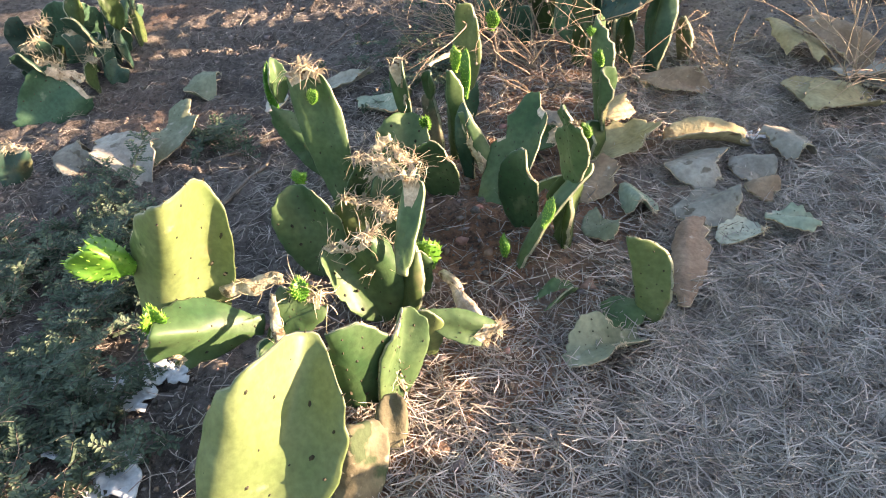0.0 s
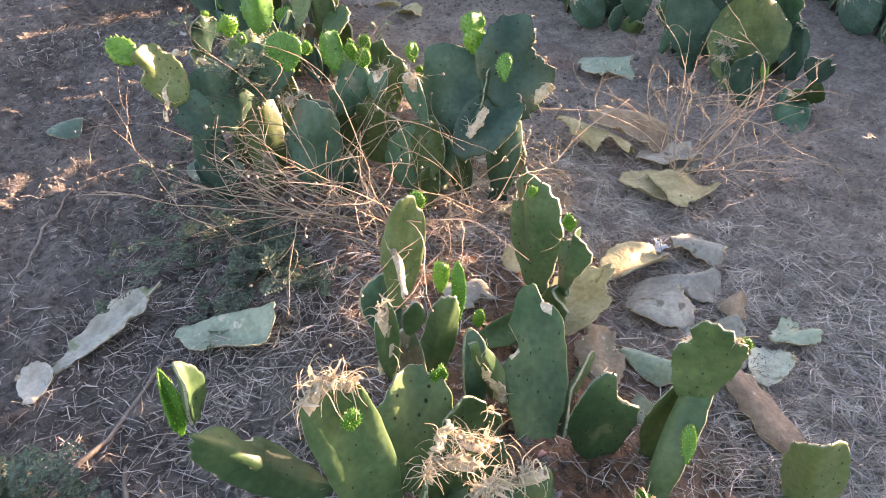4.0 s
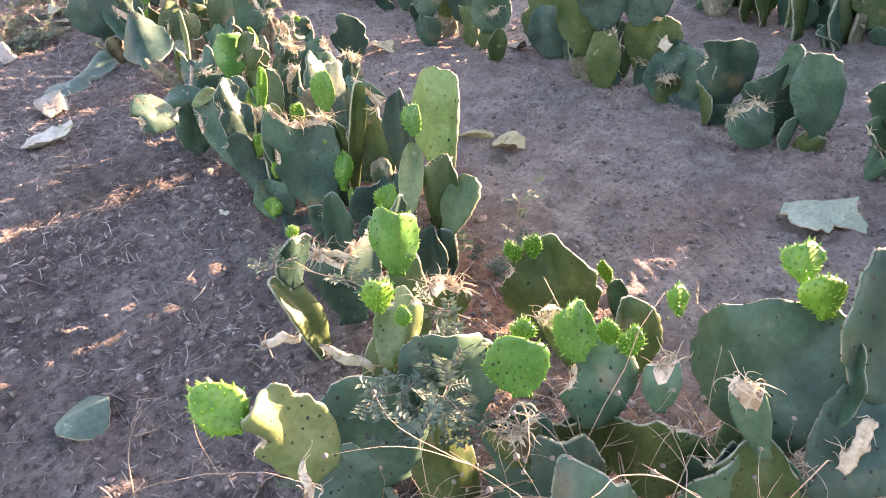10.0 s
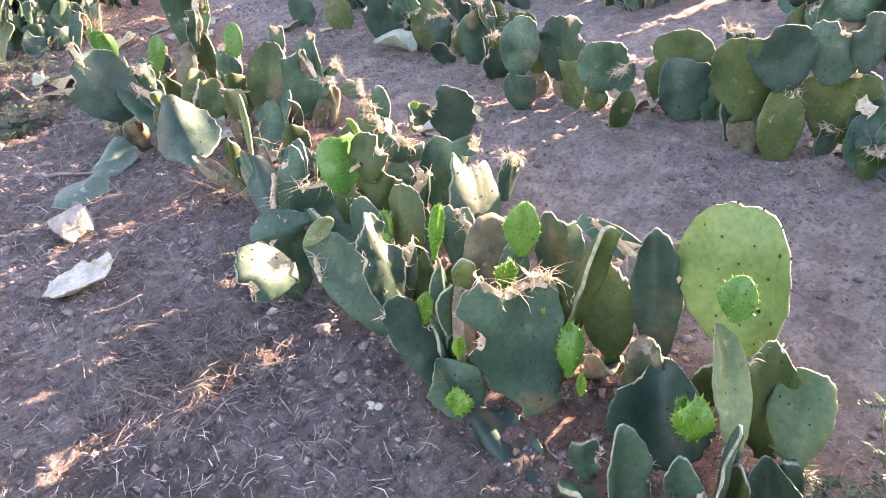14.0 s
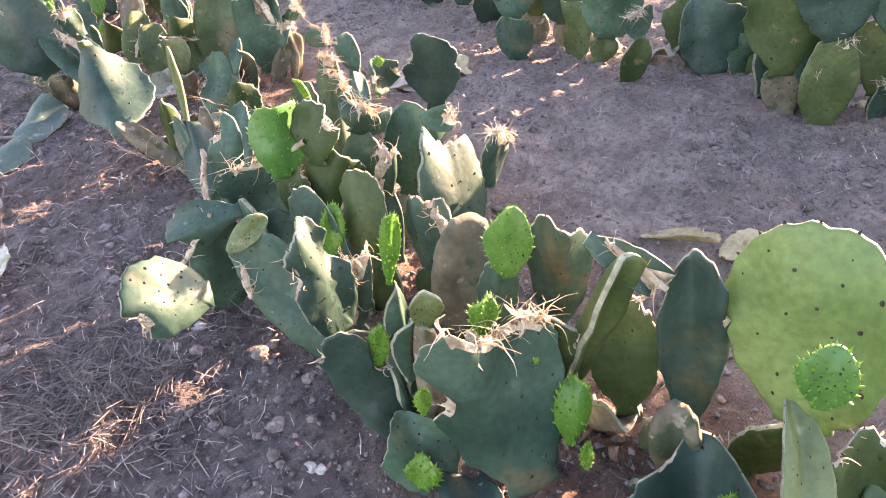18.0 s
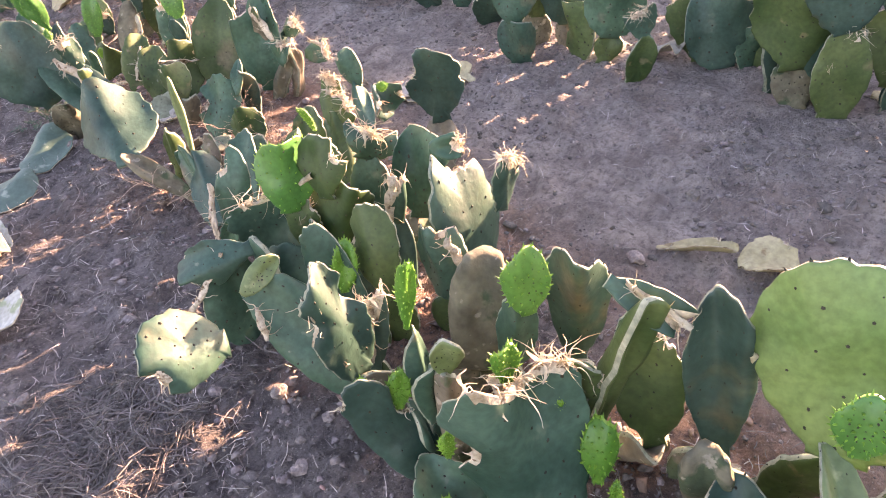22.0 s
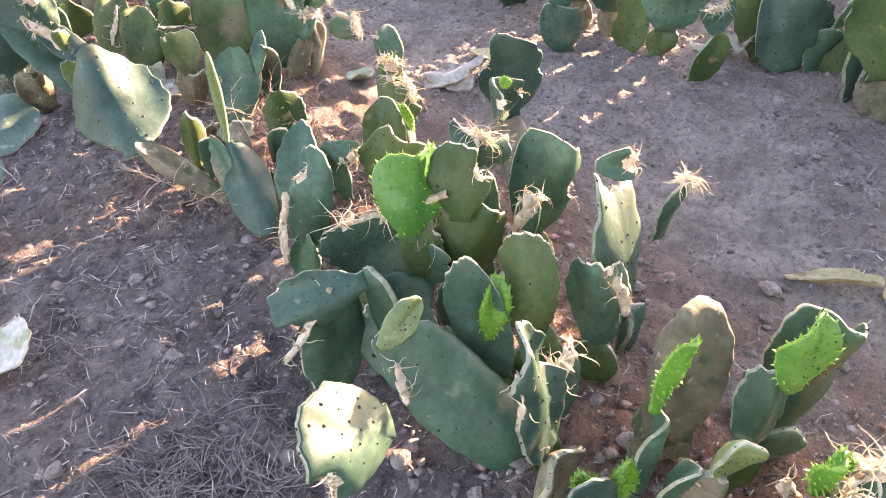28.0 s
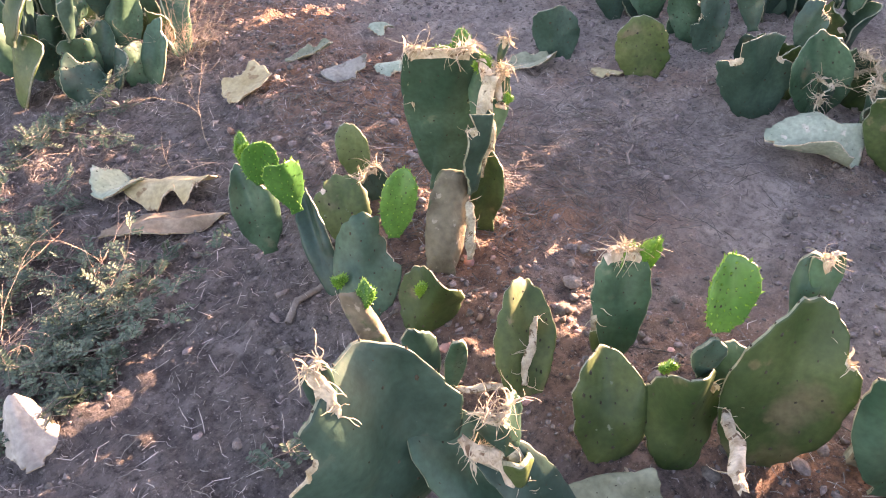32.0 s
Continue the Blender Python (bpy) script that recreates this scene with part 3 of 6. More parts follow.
def torn(p, at, length, width, *how, cut=None, slope=None, fibres=85):
    rng = own(*at)
    skin = FALLEN["grey"] if "grey" in how else SKIN[next((k for k in ("lime", "pale", "olive", "fresh") if k in how), "")]
    slope = rng.uniform(-0.35, 0.35) if slope is None else slope
    small = width < 0.07
    shape = pad_shape(rng, length * 1.12, width, 0.010, tear=cut or (0.34 if small else 0.30), slope=slope, bites=0 if small else rng.choice((0, 1)), neck=0.4, cup=0.1 if "cork" in how else None, ragged=1.6)
    ob = joint("torn_pad", p, at, shape, [skin, DRIED, RIM], 4 if small else 3 if "cork" in how or width < 0.11 else 2, "browsed pad with a dried ragged edge")
    under("fibre_fringe", ob, fringe(shape, rng, 30 if small else fibres, min(0.075, 0.036 + width * 0.22)), FIBRE)
    if not small:
        under("areole_pattern", ob, dots(shape, max(0.0022, min(0.0042, width * 0.026)), rng, 0.75), AREOLE)
    return ob


def young(p, at, length, width, *how):
    rng = own(*at)
    shape = pad_shape(rng, length, width, 0.008, cup=rng.uniform(-0.1, 0.1))
    ob = joint("young_pad", p, at, shape, [YOUNG, DRIED, SPIKE], label="bright green young pad")
    under("leaflet_cover", ob, spikes(shape, 0.0074, rng), SPIKE)
    under("areole_pattern", ob, dots(shape, 0.0026, rng, 0.9), AREOLE)
    return ob


def bud(p, at, length, width, *how):
    rng = own(*at)
    shape = pad_shape(rng, length, width, max(0.006, width * 0.22), cup=0.0, neck=0.35, squareness=0.5)
    ob = joint("bud", p, at, shape, [BUD, DRIED, SPIKE], label="lime green spiky bud")
    under("leaflet_cover", ob, spikes(shape, max(0.005, min(0.0085, width * 0.17)), rng), SPIKE)
    return ob


def stem(p, at, length, width, *how):
    rng = own(*at)
    shape = pad_shape(rng, length, width, max(0.018, width * 0.28), cup=0.0, neck=0.75, squareness=0.3)
    return joint("stem", p, at, shape, [CORK, DRIED, CORK], label="old brown corky stem")


def strip(p, at, length, width, *how):
    """A ribbon of dried skin along a chewed edge, crumpled, with loose fibres."""
    rng = own(*at)
    verts, faces, n, seed = [], [], 14, rng.uniform(0, 80)
    for side in (-1, 1):
        for k in range(n):
            t = k / (n - 1)
            w = width * (0.35 + 0.35 * math.sin(math.pi * t) + 0.5 * abs(noise.noise((t * 6, seed, 0))))
            mid = 0.4 * width * noise.noise((t * 3, seed, 5))
            for x in (-0.5, -0.15, 0.2, 0.5):
                y = 0.010 * noise.noise((t * 9, x * 3, seed)) + 0.012 * abs(x) ** 2
                verts.append((mid + x * w, y + side * 0.0016, t * length + 0.006 * noise.noise((x * 4, t * 7, seed))))
    m = 4 * n
    for k in range(n - 1):
        for x in range(3):
            a = k * 4 + x
            faces.append((a, a + 1, a + 5, a + 4))
            faces.append((m + a, m + a + 4, m + a + 5, m + a + 1))
        for x, flip in ((0, False), (3, True)):
            a = k * 4 + x
            f = (a, a + 4, m + a + 4, m + a)
            faces.append(f[::-1] if flip else f)
    for k, flip in ((0, False), (n - 1, True)):
        for x in range(3):
            a = k * 4 + x
            f = (a, m + a, m + a + 1, a + 1)
            faces.append(f[::-1] if flip else f)
    ob = mesh_object("dried_skin", verts, faces, [DRIED], p, m=pose(*at))
    tagged(ob, "strip of bleached dried skin")
    fv, ff = [], []
    for _ in range(9):
        q = Vector(rng.choice(verts))
        d = Vector((rng.gauss(0, 0.8), -abs(rng.gauss(0, 0.5)), rng.gauss(0, 0.6))).normalized()
        pts = [q]
        for k in range(5):
            pts.append(pts[-1] + d * 0.008)
            d = (d + Vector((rng.gauss(0, 0.35), rng.gauss(0, 0.35), rng.gauss(-0.1, 0.35)))).normalized()
        tube(fv, ff, pts, [0.0014 - 0.0002 * k for k in range(6)])
    under("fibre_fringe", ob, (fv, ff), FIBRE)
    return ob


def thicken(p, count, seed, height=0.24, shift=0.0):
    """Fills a hedge of the next row with more joints, standing on the soil or on one another."""
    g = random.Random(seed)
    for _ in range(count):
        along, across = shift + g.uniform(-0.55, 0.55), g.gauss(0.05, 0.09)
        x, y = p.location.x + DIR_X * along + DIR_Y * across, p.location.y + DIR_Y * along - DIR_X * across
        z, turn = ground(x, y) - 0.02, g.uniform(-70, 70) - 45
        tall = height * g.uniform(0.7, 1.15)
        lean_x, lean_y = g.gauss(0, 10), g.gauss(0, 12)
        at = (x, y, z, lean_x, lean_y, turn)
        (torn if g.random() < 0.25 else pad)(p, at, tall, g.uniform(0.11, 0.20), g.choice(("", "olive", "bite")))
        top = pose(*at) @ Vector((g.uniform(-0.03, 0.03), 0, tall * 0.93))
        if g.random() < 0.65:
            up = (top.x, top.y, top.z, lean_x + g.gauss(0, 12), lean_y + g.gauss(0, 16), turn + g.uniform(-50, 50))
            (torn if g.random() < 0.3 else pad)(p, up, tall * g.uniform(0.6, 0.9), g.uniform(0.09, 0.16), g.choice(("", "olive", "bite")))


DEAD_WORDS = {
    "white": "bleached dead cactus pad with flaking skin on the soil",
    "grey": "withered grey cactus pad lying on the soil",
    "tan": "dried yellow-tan cactus pad lying on the ground",
    "brown": "shrivelled brown fibrous cactus pad on the ground",
    "pale": "pale dried-out cactus pad lying flat",
    "mint": "pale green shed cactus pad with a white edge",
    "olive": "limp dark olive cactus pad fallen on the soil",
    "leaf": "fresh green shed cactus pad on the soil",
}


def fallen(x, y, az, length, width, style, lift):
    rng = own(x, y, az)
    shape = pad_shape(rng, length, width, 0.007, ragged=1.0 if style == "leaf" else 2.4, bites=rng.choice((1, 2, 3)) if style != "leaf" else 0, cup=rng.uniform(0.25, 0.9) * rng.choice((-1, 1)) if style != "leaf" else 0.2, neck=0.3)
    v, f, s = pad_mesh(shape)
    ys = [q[1] for q in v]
    tilt = math.degrees(math.atan2(lift, length)) * 0.7
    ob = mesh_object("fallen_pad", v, f, [FALLEN[style], DRIED, DRIED], None, s)
    ob.rotation_euler = Euler((radians(-90 + tilt), 0, radians(az - 90)))
    ob.location = (x, y, 0)
    bpy.context.view_layer.update()
    low = 9.0
    for q in v[::3]:
        w = ob.matrix_world @ Vector(q)
        low = min(low, w.z - soil_height(w.x, w.y))
    ob.location.z = -low - 0.008
    if style in ("leaf", "mint", "olive", "pale"):
        under("areole_pattern", ob, dots(shape, 0.0024, rng, 0.7), AREOLE)
    if style != "leaf":
        under("fibre_fringe", ob, fringe(shape, rng, 18, 0.025), FIBRE)
    tagged(ob, DEAD_WORDS[style], "cactus pad", "fallen pads", "thing")
    return ob

# ---- the prickly pears, row by row ----
p = plant("front", -0.32, 1.21)
pad(p, (-0.460, 1.128, 0.047, -4, -4, 80), 0.231, 0.117, "old")
pad(p, (-0.430, 1.123, 0.049, 5, -4, -10), 0.190, 0.096, "old")
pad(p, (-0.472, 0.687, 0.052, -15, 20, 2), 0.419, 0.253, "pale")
pad(p, (-0.286, 1.045, 0.049, -7, -1, 5), 0.264, 0.181, "fresh")
pad(p, (-0.360, 0.938, 0.051, -10, 10, 65), 0.278, 0.152, "fresh")
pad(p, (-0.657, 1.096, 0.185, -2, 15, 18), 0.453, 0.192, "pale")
pad(p, (-0.479, 1.117, 0.257, -40, -55, 80), 0.252, 0.138, "fresh")
bud(p, (-0.682, 1.092, 0.451, -19, -39, 65), 0.113, 0.086)
bud(p, (-0.581, 1.127, 0.502, 5, 22, 13), 0.053, 0.042)
bud(p, (-0.642, 1.001, 0.358, 9, 7, 27), 0.066, 0.046)
torn(p, (-0.444, 1.111, 0.218, -15, 30, -10), 0.131, 0.113, "fresh")
torn(p, (-0.238, 1.317, 0.050, -15, -18, 27), 0.269, 0.169, "fresh")
pad(p, (-0.419, 1.506, 0.037, -25, -13, 1), 0.282, 0.177, "fresh")
torn(p, (-0.191, 1.386, 0.049, -4, -12, 19), 0.184, 0.147, "fresh")
torn(p, (-0.248, 1.494, 0.050, -34, 9, 2), 0.286, 0.151, "fresh")
torn(p, (-0.391, 1.537, 0.039, -23, 15, 2), 0.190, 0.169, "fresh")
torn(p, (-0.346, 1.733, 0.035, -6, 12, 3), 0.253, 0.146, "fresh")
torn(p, (-0.163, 1.180, 0.200, -127, 42, -117), 0.179, 0.076, "fresh")
bud(p, (-0.145, 1.404, 0.147, -0, -2, 7), 0.096, 0.069)
pad(p, (-0.166, 1.179, 0.044, -6, 11, -4), 0.177, 0.077, "pale")
stem(p, (-0.230, 0.920, 0.043, -40, 7, 4), 0.128, 0.070)
stem(p, (-0.294, 0.806, 0.046, -35, 12, 2), 0.178, 0.120)
pad(p, (-0.236, 1.033, 0.046, -17, 27, 40), 0.242, 0.119, "fresh")
bud(p, (-0.389, 1.125, 0.306, -0, 2, 17), 0.049, 0.038)
bud(p, (-0.477, 1.617, 0.281, -0, 7, 12), 0.043, 0.037)
bud(p, (-0.186, 1.606, 0.212, -0, 7, 2), 0.042, 0.029)
strip(p, (-0.449, 1.127, 0.333, -96, -8, -164), 0.184, 0.028)
torn(p, (-0.253, 1.678, 0.097, -20, 2, -34), 0.213, 0.118, "fresh", cut=0.6, fibres=100)
torn(p, (-0.267, 1.495, 0.100, -11, 2, -42), 0.194, 0.087, "fresh", cut=0.6, fibres=100)
torn(p, (-0.264, 1.602, 0.103, -15, 8, 3), 0.209, 0.137, "pale", cut=0.6, fibres=110)
torn(p, (-0.356, 1.562, 0.142, -10, 23, -5), 0.149, 0.134, "pale", cut=0.7, fibres=100)
strip(p, (-0.430, 1.568, 0.211, -120, 53, -105), 0.142, 0.037)
strip(p, (-0.343, 1.737, 0.171, -118, 53, -114), 0.098, 0.048)
strip(p, (-0.293, 1.757, 0.293, -49, 49, -31), 0.061, 0.037)
strip(p, (-0.120, 1.395, 0.139, -89, 24, -154), 0.244, 0.042)
strip(p, (-0.552, 1.126, 0.356, -89, 52, -84), 0.133, 0.046)
strip(p, (-0.338, 1.329, 0.300, -164, 36, -135), 0.220, 0.018)
strip(p, (-0.222, 1.085, 0.188, -166, 6, -162), 0.122, 0.019)
p = plant("middle", 0.00, 1.83)
pad(p, (-0.039, 2.266, 0.046, -18, -3, -3), 0.211, 0.120, "old")
pad(p, (0.344, 2.041, 0.015, -20, -18, -100), 0.140, 0.094, "old")
pad(p, (0.201, 1.603, 0.016, -3, 10, -67), 0.257, 0.109, "old")
pad(p, (-0.124, 2.024, 0.046, -2, -7, -39), 0.258, 0.060, "old")
pad(p, (-0.037, 1.930, 0.049, 3, 2, 166), 0.258, 0.060, "old")
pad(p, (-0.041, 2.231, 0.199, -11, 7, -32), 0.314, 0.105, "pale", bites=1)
bud(p, (0.069, 2.315, 0.382, -2, 12, -39), 0.067, 0.043)
bud(p, (-0.053, 2.049, 0.366, -0, 4, -35), 0.080, 0.036)
pad(p, (0.405, 2.169, 0.012, 4, -12, -86), 0.411, 0.178, "fresh")
pad(p, (0.391, 2.070, 0.122, 0, -0, -106), 0.215, 0.110, "bite", "fresh")
bud(p, (0.387, 2.067, 0.334, -0, -7, -42), 0.050, 0.034)
bud(p, (0.373, 2.193, 0.380, -0, -2, -42), 0.030, 0.024)
pad(p, (0.001, 1.765, 0.044, -58, -2, -42), 0.387, 0.150, "fresh")
pad(p, (0.039, 1.738, 0.040, -69, -67, -68), 0.328, 0.094, "fresh")
pad(p, (0.109, 1.679, 0.019, 3, -4, -43), 0.269, 0.149, "fresh", bites=1)
pad(p, (0.228, 1.571, 0.250, -1, 6, -66), 0.242, 0.128, "bite", "fresh")
bud(p, (0.256, 1.501, 0.419, -0, -5, -60), 0.035, 0.027)
pad(p, (0.082, 1.506, 0.027, -22, -5, -82), 0.337, 0.075, "fresh")
bud(p, (0.141, 1.490, 0.178, -46, -5, -55), 0.078, 0.030)
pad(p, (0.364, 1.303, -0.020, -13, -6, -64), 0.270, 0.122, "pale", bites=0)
pad(p, (0.204, 1.270, 0.015, -85, 1, -73), 0.180, 0.110, "fresh", bites=0)
pad(p, (0.095, 1.335, 0.019, -70, -11, -51), 0.150, 0.082, "bite", "fresh")
torn(p, (-0.195, 1.287, 0.223, -28, -11, -34), 0.258, 0.061, "fresh", cut=0.5, slope=0.0)
pad(p, (-0.200, 1.300, 0.040, -12, -4, -30), 0.220, 0.070, "old")
bud(p, (0.045, 1.500, 0.083, -17, -8, -47), 0.062, 0.033)
pad(p, (-0.405, 1.983, 0.011, -41, -29, 30), 0.372, 0.110, "fresh")
pad(p, (-0.614, 2.102, 0.295, 5, 6, 33), 0.140, 0.069, "fresh")
bud(p, (-0.639, 2.117, 0.252, -0, -1, -2), 0.157, 0.035)
torn(p, (-0.384, 1.757, 0.029, -7, -9, -8), 0.511, 0.131, "fresh")
bud(p, (-0.441, 1.809, 0.422, -2, 11, -27), 0.042, 0.031)
pad(p, (-0.267, 1.838, 0.039, -29, 3, -18), 0.294, 0.178, "fresh")
torn(p, (-0.209, 2.023, 0.222, -0, -3, -24), 0.214, 0.053, "fresh")
pad(p, (-0.085, 2.065, 0.047, -2, 10, -42), 0.357, 0.077, "fresh")
pad(p, (-0.141, 2.050, 0.282, -2, 11, -39), 0.109, 0.050, "fresh")
bud(p, (-0.023, 2.019, 0.297, -0, 0, -36), 0.144, 0.033)
bud(p, (0.140, 2.127, 0.089, -0, 1, -38), 0.051, 0.033)
bud(p, (-0.160, 1.920, 0.246, -0, 4, -36), 0.048, 0.035)
torn(p, (0.103, 2.131, 0.044, -55, 43, -97), 0.204, 0.081, "fresh")
torn(p, (-0.042, 1.943, 0.286, -169, 22, 166), 0.203, 0.062, "fresh")
pad(p, (-0.103, 1.846, 0.049, -4, -13, -19), 0.202, 0.138, "fresh")
torn(p, (-0.294, 1.656, 0.044, -21, 5, -43), 0.264, 0.133, "fresh")
bud(p, (-0.311, 1.714, 0.145, -2, 2, -34), 0.064, 0.029)
bud(p, (-0.230, 1.648, 0.152, -6, 0, -39), 0.063, 0.030)
strip(p, (-0.205, 2.012, 0.380, -176, -13, 141), 0.137, 0.034)
strip(p, (-0.039, 1.929, 0.262, -166, 22, 166), 0.166, 0.031)
strip(p, (-0.004, 2.320, 0.362, -84, 2, 153), 0.306, 0.022)
strip(p, (-0.186, 1.843, 0.120, -68, 15, 167), 0.199, 0.047)
p = plant("shrub", 0.40, 3.20)
pad(p, (-0.080, 3.200, 0.040, -8, -6, -20), 0.300, 0.110, "old")
pad(p, (0.090, 3.160, 0.050, -5, -4, -35), 0.350, 0.130, "old")
pad(p, (0.300, 3.020, 0.050, -4, 0, -52), 0.290, 0.150, "olive")
pad(p, (0.330, 3.040, 0.050, -6, 3, -20), 0.340, 0.140)
pad(p, (0.170, 3.020, 0.055, -8, -8, -45), 0.360, 0.150)
pad(p, (0.540, 2.800, 0.030, -6, -6, -80), 0.250, 0.110, "old")
pad(p, (0.680, 2.640, 0.020, -8, 3, -50), 0.350, 0.120, "old")
pad(p, (0.080, 3.380, 0.050, -6, 4, -40), 0.380, 0.120, "old")
pad(p, (0.300, 3.560, 0.060, -4, 2, -40), 0.390, 0.130, "olive")
pad(p, (0.310, 3.420, 0.060, -4, 0, -42), 0.310, 0.110, "old")
pad(p, (0.420, 2.760, 0.050, -5, -6, -55), 0.310, 0.130)
pad(p, (-0.157, 3.205, 0.418, -18, -16, -7), 0.206, 0.128, "pale", bites=2)
bud(p, (-0.247, 3.266, 0.553, -26, -25, 7), 0.096, 0.080)
pad(p, (-0.030, 3.200, 0.292, -23, -6, -26), 0.215, 0.215, bites=0)
pad(p, (-0.118, 3.134, 0.315, -32, -18, -6), 0.162, 0.115, bites=1)
strip(p, (-0.196, 3.191, 0.493, -147, -5, 152), 0.103, 0.020)
pad(p, (0.099, 3.132, 0.391, -27, -6, -35), 0.179, 0.198, bites=0)
young(p, (0.132, 3.024, 0.512, -3, -8, -39), 0.121, 0.105)
young(p, (0.303, 3.038, 0.472, -8, -7, -47), 0.123, 0.078)
bud(p, (0.352, 3.006, 0.498, -2, -7, -50), 0.060, 0.040)
bud(p, (0.375, 2.974, 0.482, -3, -6, -53), 0.063, 0.046)
bud(p, (0.250, 3.127, 0.509, -2, -0, -47), 0.038, 0.046)
bud(p, (0.101, 3.368, 0.530, -0, 4, -36), 0.074, 0.059)
bud(p, (0.118, 3.313, 0.516, -2, 5, -39), 0.039, 0.030)
pad(p, (0.310, 3.001, 0.325, -8, -0, -55), 0.187, 0.156, bites=1)
torn(p, (0.361, 2.896, 0.393, -3, -3, -58), 0.102, 0.069)
pad(p, (0.160, 2.928, 0.240, -8, -4, -47), 0.195, 0.127, bites=0)
torn(p, (0.161, 3.051, 0.279, -9, -7, -39), 0.149, 0.098, "olive")
pad(p, (0.349, 2.888, 0.189, -11, -1, -61), 0.206, 0.190, "olive")
torn(p, (0.429, 2.724, 0.360, -6, -21, -50), 0.166, 0.062)
pad(p, (0.426, 2.711, 0.177, -5, -12, -59), 0.194, 0.170, "olive")
torn(p, (0.604, 2.662, 0.232, 6, -5, -72), 0.105, 0.114)
torn(p, (0.368, 3.057, 0.374, -20, -25, -30), 0.176, 0.065, "olive")
pad(p, (0.085, 3.341, 0.409, -27, 16, -47), 0.163, 0.098, "pale", bites=2)
young(p, (0.285, 3.542, 0.438, -5, 3, -37), 0.169, 0.113)
torn(p, (0.310, 3.394, 0.357, -7, 1, -41), 0.134, 0.096, "olive")
strip(p, (0.057, 3.343, 0.422, -68, -39, 12), 0.120, 0.026)
strip(p, (-0.013, 3.484, 0.470, -107, -53, 59), 0.080, 0.028)
pad(p, (0.552, 2.766, 0.258, -19, -12, -85), 0.299, 0.330, bites=0)
pad(p, (0.694, 2.591, 0.353, -17, -3, -44), 0.319, 0.258, bites=2)
pad(p, (0.491, 2.640, 0.260, -36, 26, -71), 0.286, 0.179, bites=1)
bud(p, (0.694, 2.816, 0.556, -15, -6, -46), 0.077, 0.078)
bud(p, (0.679, 2.761, 0.505, -17, -10, -45), 0.091, 0.083)
bud(p, (0.644, 2.606, 0.487, -16, -8, -48), 0.083, 0.044)
bud(p, (0.583, 2.998, 0.440, -13, -5, -39), 0.065, 0.042)
pad(p, (0.541, 3.056, 0.278, -11, 2, -41), 0.165, 0.104, "olive", bites=0)
strip(p, (0.514, 2.624, 0.333, -36, 24, -69), 0.107, 0.039)
strip(p, (0.705, 2.534, 0.433, -29, 38, -85), 0.079, 0.043)
pad(p, (-0.042, 3.180, 0.065, -34, -31, 9), 0.170, 0.109)
pad(p, (0.080, 2.830, 0.240, -8, 6, -36), 0.241, 0.156, bites=0)
pad(p, (0.414, 2.724, 0.108, -8, -1, -43), 0.252, 0.231, bites=0)
pad(p, (0.034, 3.127, 0.041, -4, 16, -38), 0.175, 0.077, "old")
pad(p, (0.228, 2.911, 0.068, -1, 7, -40), 0.188, 0.080, "old")
pad(p, (0.408, 2.715, 0.051, -1, 7, -51), 0.170, 0.085, "old")
pad(p, (0.609, 2.733, 0.029, -2, -13, -38), 0.181, 0.083, "old")
pad(p, (0.821, 2.712, 0.015, -0, 2, -56), 0.196, 0.078, "old")
pad(p, (-0.013, 3.249, 0.024, -3, -15, -8), 0.159, 0.064, "old")
p = plant("sapling", 0.57, 3.71)
pad(p, (0.242, 3.856, 0.028, -7, -8, 18), 0.285, 0.103, "old")
pad(p, (0.198, 3.875, 0.288, -3, -2, 17), 0.174, 0.122)
torn(p, (0.360, 3.875, 0.076, -0, -3, -39), 0.245, 0.207)
pad(p, (0.560, 3.942, 0.049, -7, 9, 0), 0.326, 0.085)
pad(p, (0.743, 3.428, 0.017, -5, -11, -59), 0.311, 0.277, "olive")
bud(p, (0.695, 3.549, 0.275, -1, -9, -57), 0.064, 0.047)
bud(p, (0.720, 3.506, 0.285, -1, -7, -61), 0.075, 0.049)
bud(p, (0.963, 3.420, 0.113, -2, -12, -64), 0.092, 0.039)
pad(p, (0.974, 3.378, -0.003, -5, -8, -68), 0.148, 0.068)
bud(p, (0.222, 3.887, 0.417, -0, 5, -41), 0.041, 0.031)
strip(p, (0.536, 3.964, 0.253, -116, 5, 139), 0.215, 0.046)
strip(p, (0.315, 3.920, 0.326, -107, 45, -151), 0.106, 0.026)
p = plant("tall", 0.85, 4.87)
pad(p, (0.963, 4.177, 0.017, 5, 28, -69), 0.225, 0.120, "old")
pad(p, (0.901, 4.323, 0.030, 13, 28, -59), 0.169, 0.103, "old")
pad(p, (0.796, 4.288, 0.041, 28, 30, -48), 0.144, 0.073, "old")
pad(p, (0.883, 4.422, 0.036, 23, 28, -44), 0.125, 0.100, "old")
pad(p, (0.957, 4.624, 0.034, 3, 18, -57), 0.139, 0.112, "old")
pad(p, (0.788, 4.508, 0.047, 12, 11, -54), 0.202, 0.078, "old")
pad(p, (0.816, 4.477, 0.045, -6, -1, 168), 0.543, 0.060, "old")
pad(p, (0.811, 4.652, 0.049, 6, 6, -55), 0.228, 0.069, "old")
pad(p, (1.092, 4.942, 0.030, -3, 20, 8), 0.120, 0.096, "old")
pad(p, (0.833, 4.772, 0.050, 5, 5, -54), 0.135, 0.108, "old")
pad(p, (1.138, 5.195, 0.033, -24, -2, -46), 0.167, 0.120, "old")
pad(p, (1.107, 5.327, 0.041, -13, -6, -53), 0.311, 0.120, "old")
